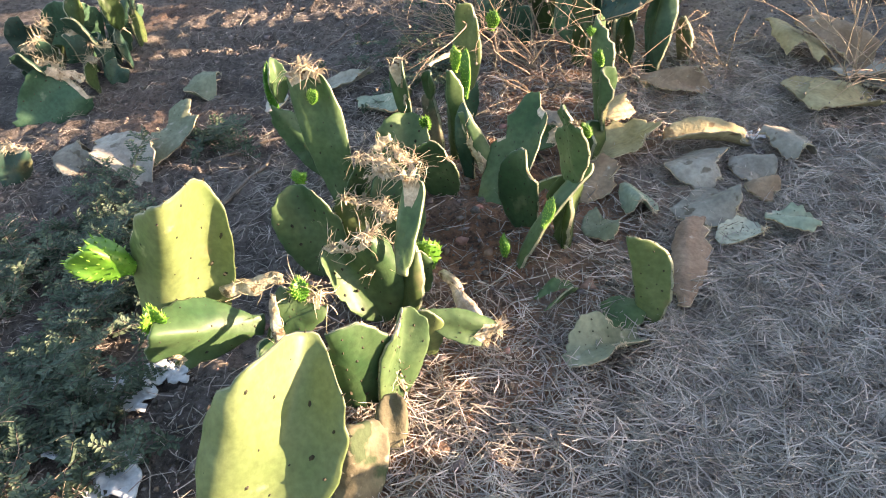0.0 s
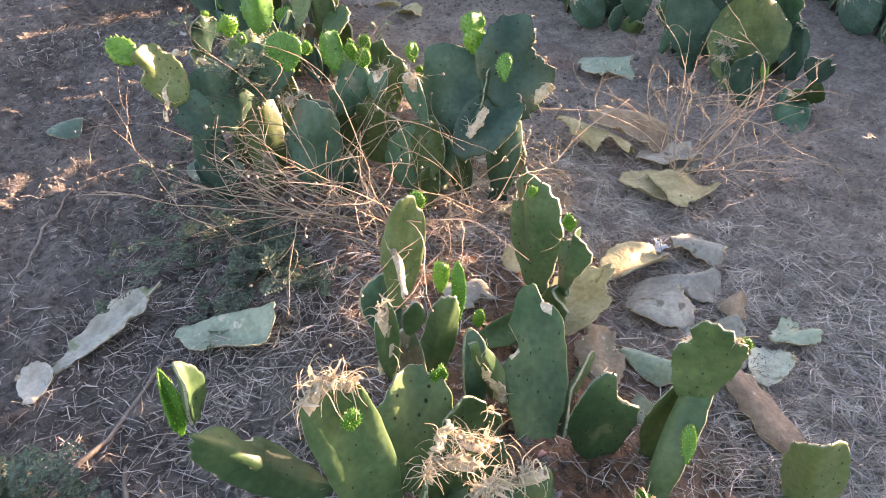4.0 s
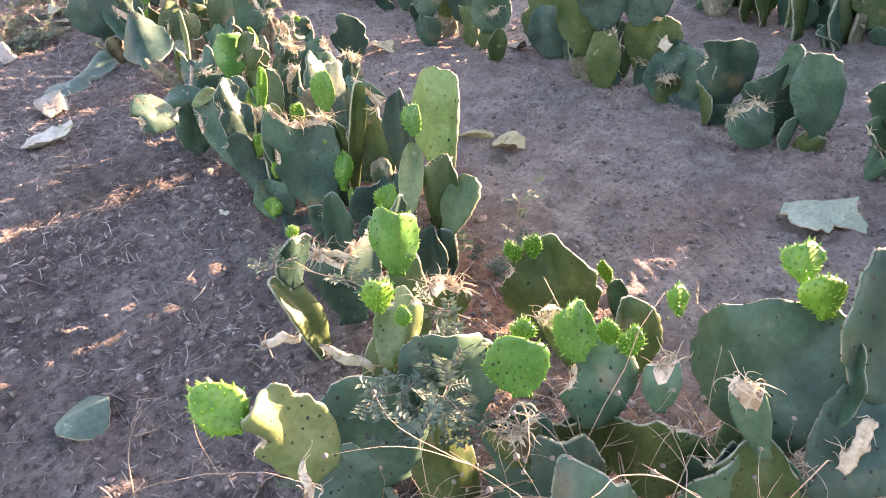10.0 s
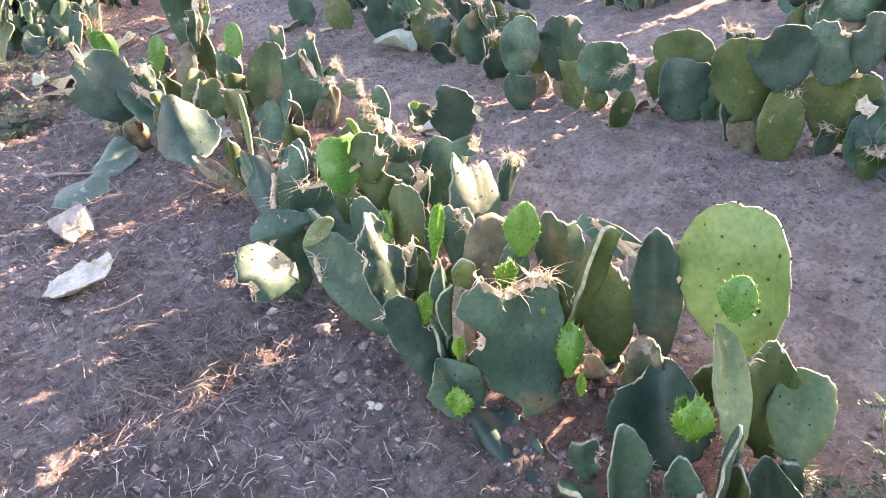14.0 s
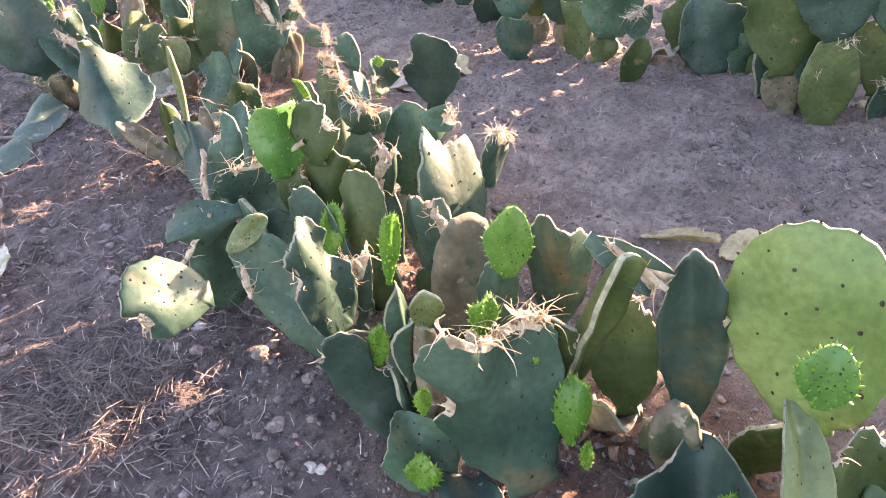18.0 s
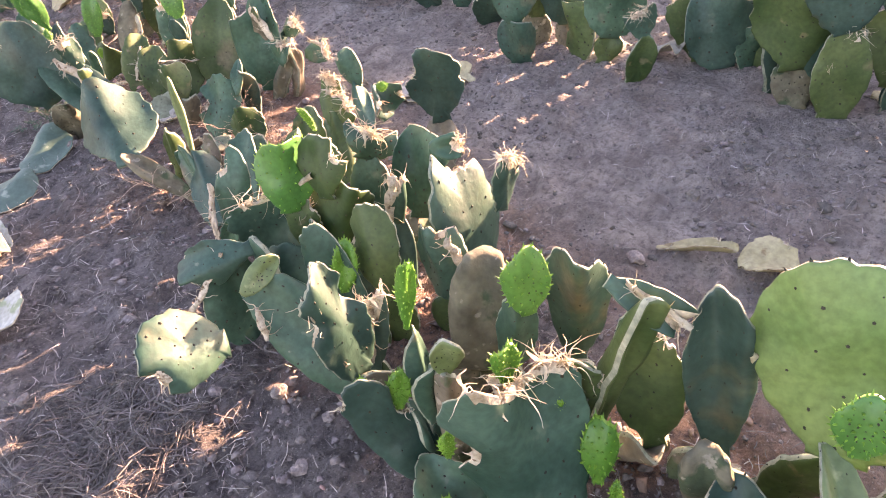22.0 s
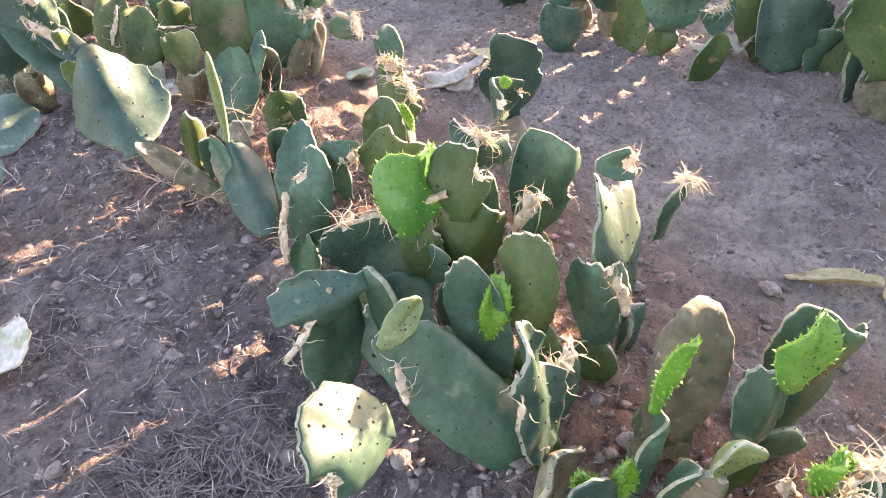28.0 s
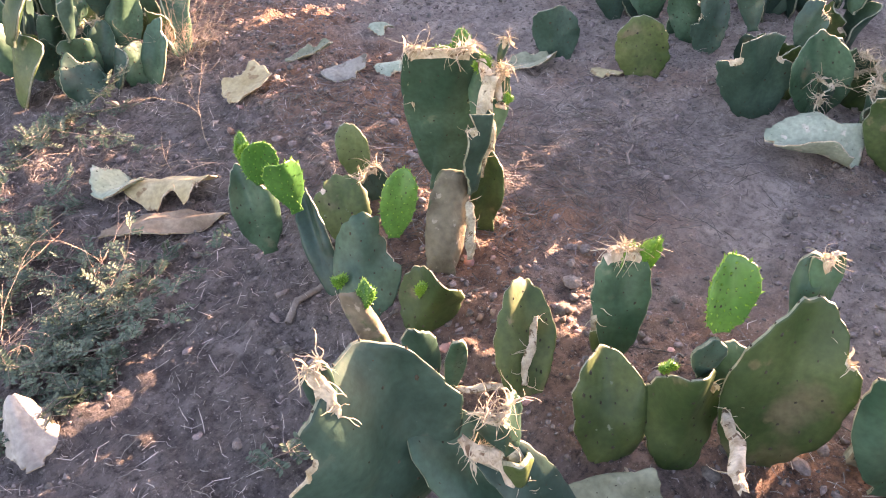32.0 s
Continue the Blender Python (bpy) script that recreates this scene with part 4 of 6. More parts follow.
pad(p, (1.592, 5.529, -0.002, -46, 2, -46), 0.207, 0.120, "old")
pad(p, (1.314, 5.724, 0.031, -31, -9, -44), 0.266, 0.112, "old")
pad(p, (0.891, 5.207, 0.052, -12, -9, -44), 0.197, 0.120, "old")
pad(p, (1.014, 5.417, 0.050, -19, -17, -56), 0.200, 0.120, "old")
pad(p, (0.841, 5.344, 0.051, -13, -22, -57), 0.168, 0.120, "old")
pad(p, (0.802, 5.046, 0.052, -9, -15, -43), 0.104, 0.083, "old")
pad(p, (0.728, 5.276, 0.048, -7, 9, 69), 0.308, 0.098, "old")
pad(p, (0.659, 4.879, 0.049, -0, -8, 2), 0.209, 0.118, "old")
pad(p, (0.701, 4.905, 0.050, 5, -8, -43), 0.149, 0.060, "old")
pad(p, (0.679, 4.753, 0.051, 8, -8, -7), 0.167, 0.060, "old")
pad(p, (0.660, 4.661, 0.051, 7, 0, -45), 0.356, 0.060, "old")
pad(p, (0.650, 4.706, 0.050, 7, -9, -0), 0.203, 0.060, "old")
pad(p, (1.026, 5.147, 0.044, -12, -2, -41), 0.225, 0.060, "old")
pad(p, (0.859, 5.019, 0.052, -4, -6, -58), 0.189, 0.106, "old")
pad(p, (0.957, 4.941, 0.045, -10, -2, -69), 0.118, 0.094, "old")
pad(p, (0.517, 4.260, 0.048, 30, 15, -52), 0.193, 0.060, "old")
pad(p, (0.593, 4.100, 0.050, 50, 23, -36), 0.158, 0.066, "old")
pad(p, (0.876, 5.451, 0.051, -35, -30, -38), 0.133, 0.092, "old")
pad(p, (1.635, 5.958, 0.004, -54, -10, -43), 0.243, 0.078, "old")
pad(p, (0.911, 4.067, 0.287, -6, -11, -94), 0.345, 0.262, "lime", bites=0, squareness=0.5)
young(p, (0.759, 4.026, 0.481, -0, -4, -79), 0.095, 0.073)
pad(p, (0.651, 3.951, 0.266, -35, 7, -46), 0.249, 0.078, "pale", bites=0)
pad(p, (0.640, 3.950, 0.045, -4, 6, -80), 0.240, 0.060, "old")
bud(p, (0.630, 4.029, 0.267, -11, -5, -62), 0.085, 0.078)
pad(p, (0.801, 3.937, 0.137, -1, -9, -65), 0.278, 0.128, "olive")
pad(p, (0.740, 3.866, 0.200, -30, -4, -73), 0.200, 0.124, "fresh", bites=0)
pad(p, (0.735, 3.872, 0.040, -4, 2, -70), 0.190, 0.070, "old")
pad(p, (0.687, 3.869, 0.039, -13, -10, -64), 0.199, 0.126)
pad(p, (0.908, 4.248, 0.159, -0, -4, -65), 0.366, 0.122)
stem(p, (0.788, 4.208, 0.136, -0, -4, -63), 0.203, 0.086)
pad(p, (0.887, 4.360, 0.121, -1, -6, -56), 0.311, 0.131, "olive")
pad(p, (0.971, 4.590, 0.148, -0, 3, -58), 0.322, 0.134)
pad(p, (0.779, 4.458, 0.222, -0, 1, -56), 0.210, 0.092, "olive")
torn(p, (0.811, 4.422, 0.565, -137, 42, 168), 0.160, 0.064)
torn(p, (0.634, 4.393, 0.129, -24, -13, -33), 0.352, 0.251, cut=0.16, slope=0.55)
bud(p, (0.656, 4.515, 0.413, -0, 3, -49), 0.089, 0.047)
bud(p, (0.715, 4.447, 0.307, -0, 0, -53), 0.058, 0.033)
bud(p, (0.713, 4.378, 0.189, -0, 1, -60), 0.134, 0.063)
bud(p, (0.717, 4.345, 0.143, -0, 2, -60), 0.062, 0.023)
young(p, (0.824, 4.591, 0.400, -0, -1, -49), 0.147, 0.086)
pad(p, (0.805, 4.622, 0.254, -1, 8, -56), 0.164, 0.082)
pad(p, (1.124, 4.951, 0.124, -4, -2, 9), 0.357, 0.241, "bite")
torn(p, (1.176, 4.941, 0.290, 5, 8, -14), 0.177, 0.081)
stem(p, (0.830, 4.758, 0.163, -2, 11, -55), 0.262, 0.130)
pad(p, (1.177, 5.239, 0.168, -1, 9, -47), 0.263, 0.170)
torn(p, (1.066, 5.045, 0.497, -94, 62, -140), 0.094, 0.060)
torn(p, (1.142, 5.389, 0.324, -8, 30, -54), 0.102, 0.162)
pad(p, (1.692, 5.619, 0.127, -0, -1, -44), 0.284, 0.206, "bite")
pad(p, (1.222, 5.353, 0.428, 4, 4, 8), 0.090, 0.141, "bite")
bud(p, (1.212, 5.342, 0.510, -1, 11, -44), 0.026, 0.028)
young(p, (0.835, 5.323, 0.362, -1, 11, -36), 0.191, 0.145)
pad(p, (0.823, 5.630, 0.162, -1, 9, -52), 0.269, 0.103)
pad(p, (0.799, 5.628, 0.102, -1, 9, -52), 0.137, 0.073)
pad(p, (0.897, 5.252, 0.223, -3, 18, -46), 0.208, 0.170, "olive", "bite")
torn(p, (0.840, 5.409, 0.184, -1, 8, -62), 0.190, 0.275)
pad(p, (0.729, 5.177, 0.049, -42, -15, -36), 0.292, 0.220, "bite")
pad(p, (0.796, 5.069, 0.132, -6, -17, -45), 0.309, 0.107)
pad(p, (0.711, 5.331, 0.329, -100, -61, 70), 0.193, 0.116, "bite")
pad(p, (0.462, 5.066, 0.362, -53, -40, 53), 0.183, 0.162, "bite")
pad(p, (0.633, 5.369, 0.044, -1, -1, -1), 0.270, 0.167)
pad(p, (0.588, 5.196, 0.336, -33, 46, -68), 0.105, 0.056, "pale")
pad(p, (0.632, 4.880, 0.236, -10, -8, 2), 0.278, 0.139, "bite")
pad(p, (0.697, 4.931, 0.050, -34, -25, -15), 0.413, 0.160)
bud(p, (0.564, 4.793, 0.277, -2, 11, -43), 0.059, 0.037)
bud(p, (0.606, 4.752, 0.244, -1, 8, -42), 0.091, 0.045)
torn(p, (0.680, 4.909, 0.178, -1, 10, -42), 0.196, 0.061)
bud(p, (0.651, 4.735, 0.422, -1, 8, -44), 0.168, 0.037)
pad(p, (0.656, 4.737, 0.195, -0, -1, -6), 0.230, 0.057)
pad(p, (0.634, 4.632, 0.384, -0, 5, -45), 0.103, 0.059, "pale")
pad(p, (0.622, 4.683, 0.230, 1, 1, 1), 0.165, 0.054)
pad(p, (0.611, 4.660, 0.049, -25, -22, -21), 0.333, 0.120)
pad(p, (0.569, 4.544, 0.048, -27, -15, -16), 0.188, 0.139)
bud(p, (0.529, 4.579, 0.091, -2, 5, -45), 0.065, 0.066)
bud(p, (0.587, 4.615, 0.205, -0, 1, -39), 0.062, 0.031)
torn(p, (1.050, 5.184, 0.244, -0, 4, -42), 0.146, 0.060)
pad(p, (0.860, 5.039, 0.220, -3, -12, -59), 0.221, 0.125, "olive")
pad(p, (0.972, 4.950, 0.141, -2, -10, -69), 0.228, 0.123, "bite")
bud(p, (0.778, 5.097, 0.247, -1, 11, -40), 0.128, 0.060)
pad(p, (0.479, 4.245, 0.046, -79, -22, -24), 0.338, 0.125)
pad(p, (0.471, 4.176, 0.192, -0, 4, -61), 0.121, 0.066, "bite")
pad(p, (0.492, 4.078, 0.049, -10, -2, -34), 0.318, 0.096)
pad(p, (0.684, 4.114, 0.085, -14, -3, -67), 0.233, 0.231, bites=2)
bud(p, (0.719, 4.089, 0.233, -10, -4, -69), 0.042, 0.035)
pad(p, (0.557, 3.994, 0.131, -0, -5, -62), 0.162, 0.077)
pad(p, (0.890, 5.238, 0.394, -0, -2, -61), 0.154, 0.125, "olive")
pad(p, (0.849, 5.308, 0.251, -0, 0, -59), 0.135, 0.094, "olive")
pad(p, (0.879, 5.530, 0.132, -1, 7, -57), 0.135, 0.108)
pad(p, (1.741, 6.105, 0.132, -2, -12, -57), 0.166, 0.092)
strip(p, (0.696, 3.986, 0.229, -151, 6, 116), 0.161, 0.025)
strip(p, (0.820, 4.393, 0.566, -141, 40, 163), 0.128, 0.019)
strip(p, (1.047, 5.169, 0.392, -179, -13, 134), 0.129, 0.042)
strip(p, (0.976, 4.932, 0.340, -170, 11, 145), 0.095, 0.033)
strip(p, (0.564, 4.906, 0.478, -175, 10, 160), 0.186, 0.014)
strip(p, (0.586, 5.157, 0.315, -152, -2, 155), 0.079, 0.020)
strip(p, (0.683, 4.894, 0.339, 179, -6, 142), 0.128, 0.027)
strip(p, (0.661, 4.557, 0.394, -139, 25, 164), 0.097, 0.038)
strip(p, (0.801, 5.643, 0.357, -174, -9, 130), 0.192, 0.025)
strip(p, (0.850, 5.559, 0.241, -32, 46, -127), 0.376, 0.028)
strip(p, (0.528, 5.394, 0.219, -39, 24, -79), 0.171, 0.021)
p = plant("round", 0.99, 6.02)
pad(p, (1.127, 6.036, 0.051, -6, 3, -52), 0.194, 0.084, "old")
pad(p, (1.029, 6.085, 0.047, -4, -1, -48), 0.161, 0.060, "old")
pad(p, (0.912, 5.947, 0.044, -41, -27, -56), 0.267, 0.077)
pad(p, (0.865, 6.318, 0.187, -63, -9, -27), 0.322, 0.267, bites=0, squareness=0.5)
pad(p, (0.953, 6.087, 0.063, -50, -30, 0), 0.286, 0.071, "old")
pad(p, (0.973, 6.063, 0.224, -21, -1, -50), 0.272, 0.027, "pale", bites=0)
pad(p, (0.888, 5.850, 0.084, -56, -15, -33), 0.282, 0.127, bites=1)
pad(p, (1.194, 6.086, 0.124, -24, -1, -55), 0.164, 0.127, "olive", bites=0)
pad(p, (0.946, 5.784, 0.080, -17, -2, -61), 0.280, 0.115, bites=0)
torn(p, (1.098, 5.827, 0.261, -107, 41, -172), 0.108, 0.072)
pad(p, (1.149, 5.666, 0.132, -7, -2, -73), 0.259, 0.124, "olive", bites=0)
torn(p, (1.393, 5.793, 0.180, -7, -7, -67), 0.166, 0.135, "olive")
torn(p, (1.425, 5.861, 0.205, -8, -1, -70), 0.158, 0.076, "olive")
pad(p, (1.053, 5.506, 0.226, -5, -5, -78), 0.197, 0.218, "olive", bites=0)
bud(p, (1.083, 5.502, 0.414, -2, -15, -69), 0.081, 0.024)
pad(p, (1.382, 6.394, 0.199, -16, 7, -56), 0.131, 0.050, bites=0)
pad(p, (1.013, 6.302, 0.059, -1, 7, -51), 0.210, 0.068, "old")
pad(p, (1.011, 6.218, 0.062, -0, 5, -51), 0.149, 0.058, "old")
pad(p, (1.141, 5.802, 0.070, -2, -8, -58), 0.172, 0.058, "old")
pad(p, (1.082, 6.122, 0.069, -1, -8, -43), 0.166, 0.046, "old")
pad(p, (1.183, 5.987, 0.058, -8, -7, -52), 0.164, 0.064, "old")
p = plant("grove", 1.42, 7.12)
pad(p, (1.033, 7.165, -0.014, 2, -16, -13), 0.211, 0.120, "old")
pad(p, (1.679, 6.563, 0.017, -11, 12, -108), 0.320, 0.073, "old")
pad(p, (1.626, 6.536, 0.022, -5, 25, -82), 0.217, 0.075, "old")
pad(p, (1.704, 6.497, 0.012, -24, 6, -143), 0.247, 0.084, "old")
pad(p, (1.688, 6.638, 0.019, 0, 11, -60), 0.421, 0.060, "old")
pad(p, (1.670, 6.833, 0.028, -0, 9, -50), 0.369, 0.060, "old")
pad(p, (1.278, 6.648, 0.048, 23, 10, -38), 0.182, 0.101, "old")
pad(p, (1.587, 7.170, 0.046, -18, 4, -62), 0.096, 0.077, "old")
pad(p, (1.246, 7.343, 0.012, -8, -18, -26), 0.134, 0.063, "old")
pad(p, (1.140, 7.065, 0.012, 5, -6, -29), 0.308, 0.075, "old")
pad(p, (1.232, 7.440, 0.002, -18, -16, -10), 0.145, 0.060, "old")
pad(p, (0.981, 7.171, 0.170, -3, -17, -12), 0.360, 0.305)
torn(p, (0.875, 7.232, 0.440, -7, -8, -28), 0.140, 0.050)
strip(p, (0.868, 7.222, 0.455, -10, -6, -32), 0.110, 0.038)
pad(p, (1.110, 6.922, 0.037, -28, -21, -7), 0.458, 0.142, bites=1)
torn(p, (1.166, 6.911, 0.109, -40, -26, -3), 0.287, 0.098, cut=0.3, slope=0.3)
strip(p, (1.028, 7.105, 0.368, -151, 28, -180), 0.178, 0.038)
strip(p, (1.098, 7.027, 0.251, -154, 31, -175), 0.188, 0.037)
pad(p, (1.478, 6.970, -0.140, -51, -41, 43), 0.270, 0.085, "olive", bites=1)
pad(p, (1.115, 6.799, 0.026, -14, -28, -6), 0.285, 0.087, "olive")
pad(p, (1.545, 6.781, 0.040, -2, 7, -56), 0.400, 0.235, "olive")
pad(p, (1.633, 6.554, 0.077, -0, -2, -58), 0.388, 0.223)
pad(p, (1.446, 6.446, 0.040, -1, 7, -66), 0.250, 0.083)
pad(p, (1.263, 6.403, 0.050, -29, -4, -52), 0.256, 0.175)
torn(p, (1.715, 6.486, 0.304, -32, 46, -106), 0.088, 0.086)
torn(p, (1.654, 6.456, 0.200, -6, 21, -80), 0.127, 0.089)
torn(p, (1.743, 6.411, 0.218, -66, 53, -140), 0.127, 0.098)
pad(p, (1.672, 6.822, 0.343, -7, -0, -75), 0.147, 0.054, "old")
torn(p, (1.725, 6.571, 0.413, -0, -0, -60), 0.081, 0.043)
torn(p, (1.705, 6.793, 0.373, -0, -6, -50), 0.146, 0.064)
pad(p, (1.418, 6.885, 0.049, -24, 3, -48), 0.257, 0.156, "olive")
pad(p, (1.259, 6.584, 0.195, -1, -8, -42), 0.159, 0.119, "olive")
pad(p, (1.587, 6.899, 0.094, -0, 6, -53), 0.199, 0.098)
pad(p, (1.610, 7.176, 0.118, -0, 2, -61), 0.218, 0.091)
pad(p, (1.340, 6.995, 0.044, -18, 6, -46), 0.249, 0.165, "olive")
pad(p, (1.342, 7.216, 0.036, -36, 8, -42), 0.306, 0.136, "olive")
torn(p, (1.561, 7.133, 0.081, -0, 3, -45), 0.304, 0.123)
pad(p, (1.488, 6.905, 0.276, -0, 0, -46), 0.121, 0.061)
bud(p, (1.616, 7.156, 0.277, -0, 5, -46), 0.104, 0.060)
bud(p, (1.627, 7.137, 0.294, -2, 13, -52), 0.130, 0.044)
young(p, (1.496, 6.889, 0.386, -0, -2, -46), 0.164, 0.090)
bud(p, (1.464, 6.967, 0.261, -0, 4, -47), 0.038, 0.035)
pad(p, (1.223, 7.373, 0.120, -2, -10, -28), 0.184, 0.075)
pad(p, (1.262, 7.361, 0.073, -1, 9, -52), 0.203, 0.046)
torn(p, (1.103, 7.057, 0.298, -4, -14, -28), 0.146, 0.088)
pad(p, (1.321, 7.714, 0.001, -38, 6, -40), 0.296, 0.181, "bite")
young(p, (1.478, 7.764, 0.184, -1, 10, -46), 0.210, 0.092)
pad(p, (1.339, 7.849, -0.004, -21, -26, -50), 0.311, 0.084)
stem(p, (1.207, 7.483, 0.116, -6, -19, -15), 0.247, 0.058)
young(p, (1.326, 8.112, 0.279, -0, 6, -32), 0.140, 0.097)
young(p, (1.342, 7.987, 0.234, -1, -9, -24), 0.189, 0.097)
pad(p, (1.311, 8.123, 0.043, -0, -4, -23), 0.261, 0.130)
bud(p, (1.292, 8.128, 0.351, -2, 13, -32), 0.067, 0.038)
bud(p, (1.292, 8.128, 0.363, -1, 9, -31), 0.071, 0.038)
bud(p, (1.168, 7.509, 0.313, -1, 9, -42), 0.054, 0.039)
bud(p, (1.401, 7.589, 0.131, -1, 6, -46), 0.056, 0.037)
bud(p, (1.310, 7.805, 0.101, -1, 7, -37), 0.043, 0.042)
pad(p, (1.493, 7.974, 0.021, -29, -2, -32), 0.222, 0.156, "olive")
pad(p, (1.736, 8.209, 0.046, -2, -8, -31), 0.202, 0.104, "pale")
torn(p, (1.665, 8.046, 0.080, -1, -10, -31), 0.121, 0.105)
pad(p, (1.369, 7.585, 0.020, -18, 20, -59), 0.202, 0.163, "olive")
strip(p, (1.500, 6.842, 0.215, -67, 13, 123), 0.275, 0.034)
strip(p, (1.594, 7.201, 0.334, -144, -3, 120), 0.153, 0.025)
strip(p, (1.457, 7.278, 0.220, -141, -6, 123), 0.157, 0.023)
strip(p, (1.263, 7.338, 0.095, -86, 42, -132), 0.128, 0.023)
strip(p, (1.631, 6.543, 0.436, -166, 24, 136), 0.153, 0.033)
strip(p, (1.758, 6.395, 0.271, -98, 54, -173), 0.096, 0.020)
p = plant("column", 1.75, 7.73)
pad(p, (1.764, 7.838, 0.047, -6, -4, -43), 0.137, 0.110, "old")
pad(p, (1.786, 7.712, 0.043, -0, 1, -49), 0.294, 0.092, "old")
torn(p, (1.767, 7.852, 0.163, -0, 1, -44), 0.481, 0.214)
strip(p, (1.789, 7.690, 0.551, -166, -5, 130), 0.274, 0.064)
strip(p, (1.815, 7.791, 0.594, -142, 27, 147), 0.160, 0.044)
torn(p, (1.791, 7.710, 0.317, -0, 3, -49), 0.261, 0.109)
pad(p, (1.699, 7.692, 0.243, 6, 5, 5), 0.258, 0.094)
stem(p, (1.565, 7.685, 0.043, -22, 8, -48), 0.290, 0.115)
young(p, (1.804, 7.810, 0.473, -0, -0, -45), 0.155, 0.057)
bud(p, (1.766, 7.846, 0.538, -1, 11, -47), 0.061, 0.053)
bud(p, (1.802, 7.729, 0.532, -0, -4, -45), 0.063, 0.047)
bud(p, (1.823, 7.666, 0.467, -0, 2, -50), 0.027, 0.029)
torn(p, (1.845, 7.718, 0.553, -1, 14, -54), 0.077, 0.023)
strip(p, (1.805, 7.798, 0.451, -85, 59, -170), 0.128, 0.031)
strip(p, (1.707, 7.893, 0.548, -173, -2, 138), 0.110, 0.021)
strip(p, (1.669, 7.665, 0.242, -154, 0, 135), 0.159, 0.034)
p = plant("farone", 2.28, 2.69)
pad(p, (2.237, 2.955, -0.010, -10, -23, -56), 0.106, 0.085, "old")
pad(p, (2.329, 2.847, -0.010, -3, -3, -56), 0.305, 0.155, "old")
pad(p, (2.505, 2.693, -0.010, -9, 4, -64), 0.196, 0.157, "old")
pad(p, (2.231, 2.991, 0.068, -0, 1, -60), 0.442, 0.291)
pad(p, (2.335, 2.868, 0.274, -1, -17, -56), 0.269, 0.182)
pad(p, (2.184, 2.684, -0.010, -24, -1, -63), 0.431, 0.356, "olive")
pad(p, (2.535, 2.693, 0.163, -0, -7, -63), 0.243, 0.204)
pad(p, (2.056, 2.554, 0.014, -0, -4, -63), 0.257, 0.156)
pad(p, (2.479, 2.572, 0.023, -1, -13, -62), 0.299, 0.151)
pad(p, (2.003, 2.288, -0.010, -66, -12, -63), 0.315, 0.144)
bud(p, (2.316, 2.894, 0.467, -1, -15, -57), 0.075, 0.085)
bud(p, (2.080, 2.495, 0.139, -2, -15, -60), 0.101, 0.033)
p = plant("fartwo", 2.48, 4.07)
pad(p, (2.422, 3.896, -0.010, 9, 8, -59), 0.144, 0.115, "old")
pad(p, (2.419, 3.522, -0.010, 27, 30, -51), 0.139, 0.111, "old")
pad(p, (2.581, 4.552, -0.010, -33, -19, -38), 0.129, 0.104, "old")
pad(p, (2.414, 3.872, 0.111, -0, -3, -61), 0.328, 0.259)
pad(p, (2.469, 3.622, 0.017, -0, -8, -63), 0.326, 0.297)
pad(p, (2.410, 3.447, 0.082, -0, -9, -65), 0.341, 0.203)
pad(p, (2.552, 4.010, -0.010, -36, -34, -46), 0.419, 0.248)
torn(p, (2.291, 3.606, 0.033, -8, -33, -49), 0.207, 0.185)
bud(p, (2.472, 3.609, 0.312, -1, -11, -63), 0.057, 0.050)
pad(p, (2.594, 4.617, 0.077, -0, -10, -50), 0.302, 0.239)
pad(p, (2.706, 5.058, 0.013, -0, -3, -49), 0.292, 0.295)
p = plant("farthree", 2.59, 4.59)
pad(p, (2.525, 4.706, -0.010, 1, -6, -67), 0.180, 0.144, "old")
pad(p, (2.502, 4.575, -0.010, 2, -0, -67), 0.335, 0.170, "old")
pad(p, (2.632, 4.445, -0.010, -0, 14, -77), 0.107, 0.085, "old")
pad(p, (2.611, 4.819, -0.010, -6, -1, -17), 0.335, 0.124, "old")
pad(p, (2.746, 5.139, 0.014, -0, -2, -63), 0.399, 0.336, "olive")
pad(p, (2.516, 4.721, 0.149, -0, -4, -67), 0.359, 0.301, "olive")
pad(p, (2.490, 4.573, 0.305, -1, -12, -67), 0.274, 0.242)
pad(p, (2.589, 4.436, 0.323, -0, -3, -74), 0.245, 0.197)
pad(p, (2.605, 4.336, 0.386, -0, -2, -76), 0.220, 0.129)
torn(p, (2.637, 4.425, 0.074, -0, 5, -77), 0.300, 0.296, "olive")
pad(p, (2.541, 4.152, -0.010, -17, -12, -74), 0.296, 0.305)
torn(p, (2.614, 4.850, 0.304, -1, -1, -17), 0.199, 0.146)
strip(p, (2.653, 4.349, 0.286, -122, 33, 116), 0.119, 0.066)
p = plant("farfour", 2.59, 5.77)
pad(p, (2.592, 5.523, -0.010, 8, 14, -59), 0.142, 0.114, "old")
pad(p, (2.659, 5.747, -0.010, -3, 4, -55), 0.128, 0.103, "old")
pad(p, (2.449, 5.840, -0.010, 3, -6, -52), 0.208, 0.166, "old")
pad(p, (2.456, 5.307, -0.010, 14, 11, -52), 0.238, 0.106, "old")
pad(p, (2.616, 5.858, -0.010, -4, -3, -54), 0.165, 0.132, "old")
pad(p, (2.591, 5.489, 0.107, -0, 9, -61), 0.267, 0.248)
pad(p, (2.668, 5.744, 0.098, -0, -1, -55), 0.352, 0.233)
pad(p, (2.430, 5.849, 0.176, -0, 1, -52), 0.300, 0.198)
pad(p, (2.790, 6.466, 0.041, -0, 8, -50), 0.336, 0.201)
torn(p, (2.437, 5.243, 0.198, -1, -13, -55), 0.144, 0.125)
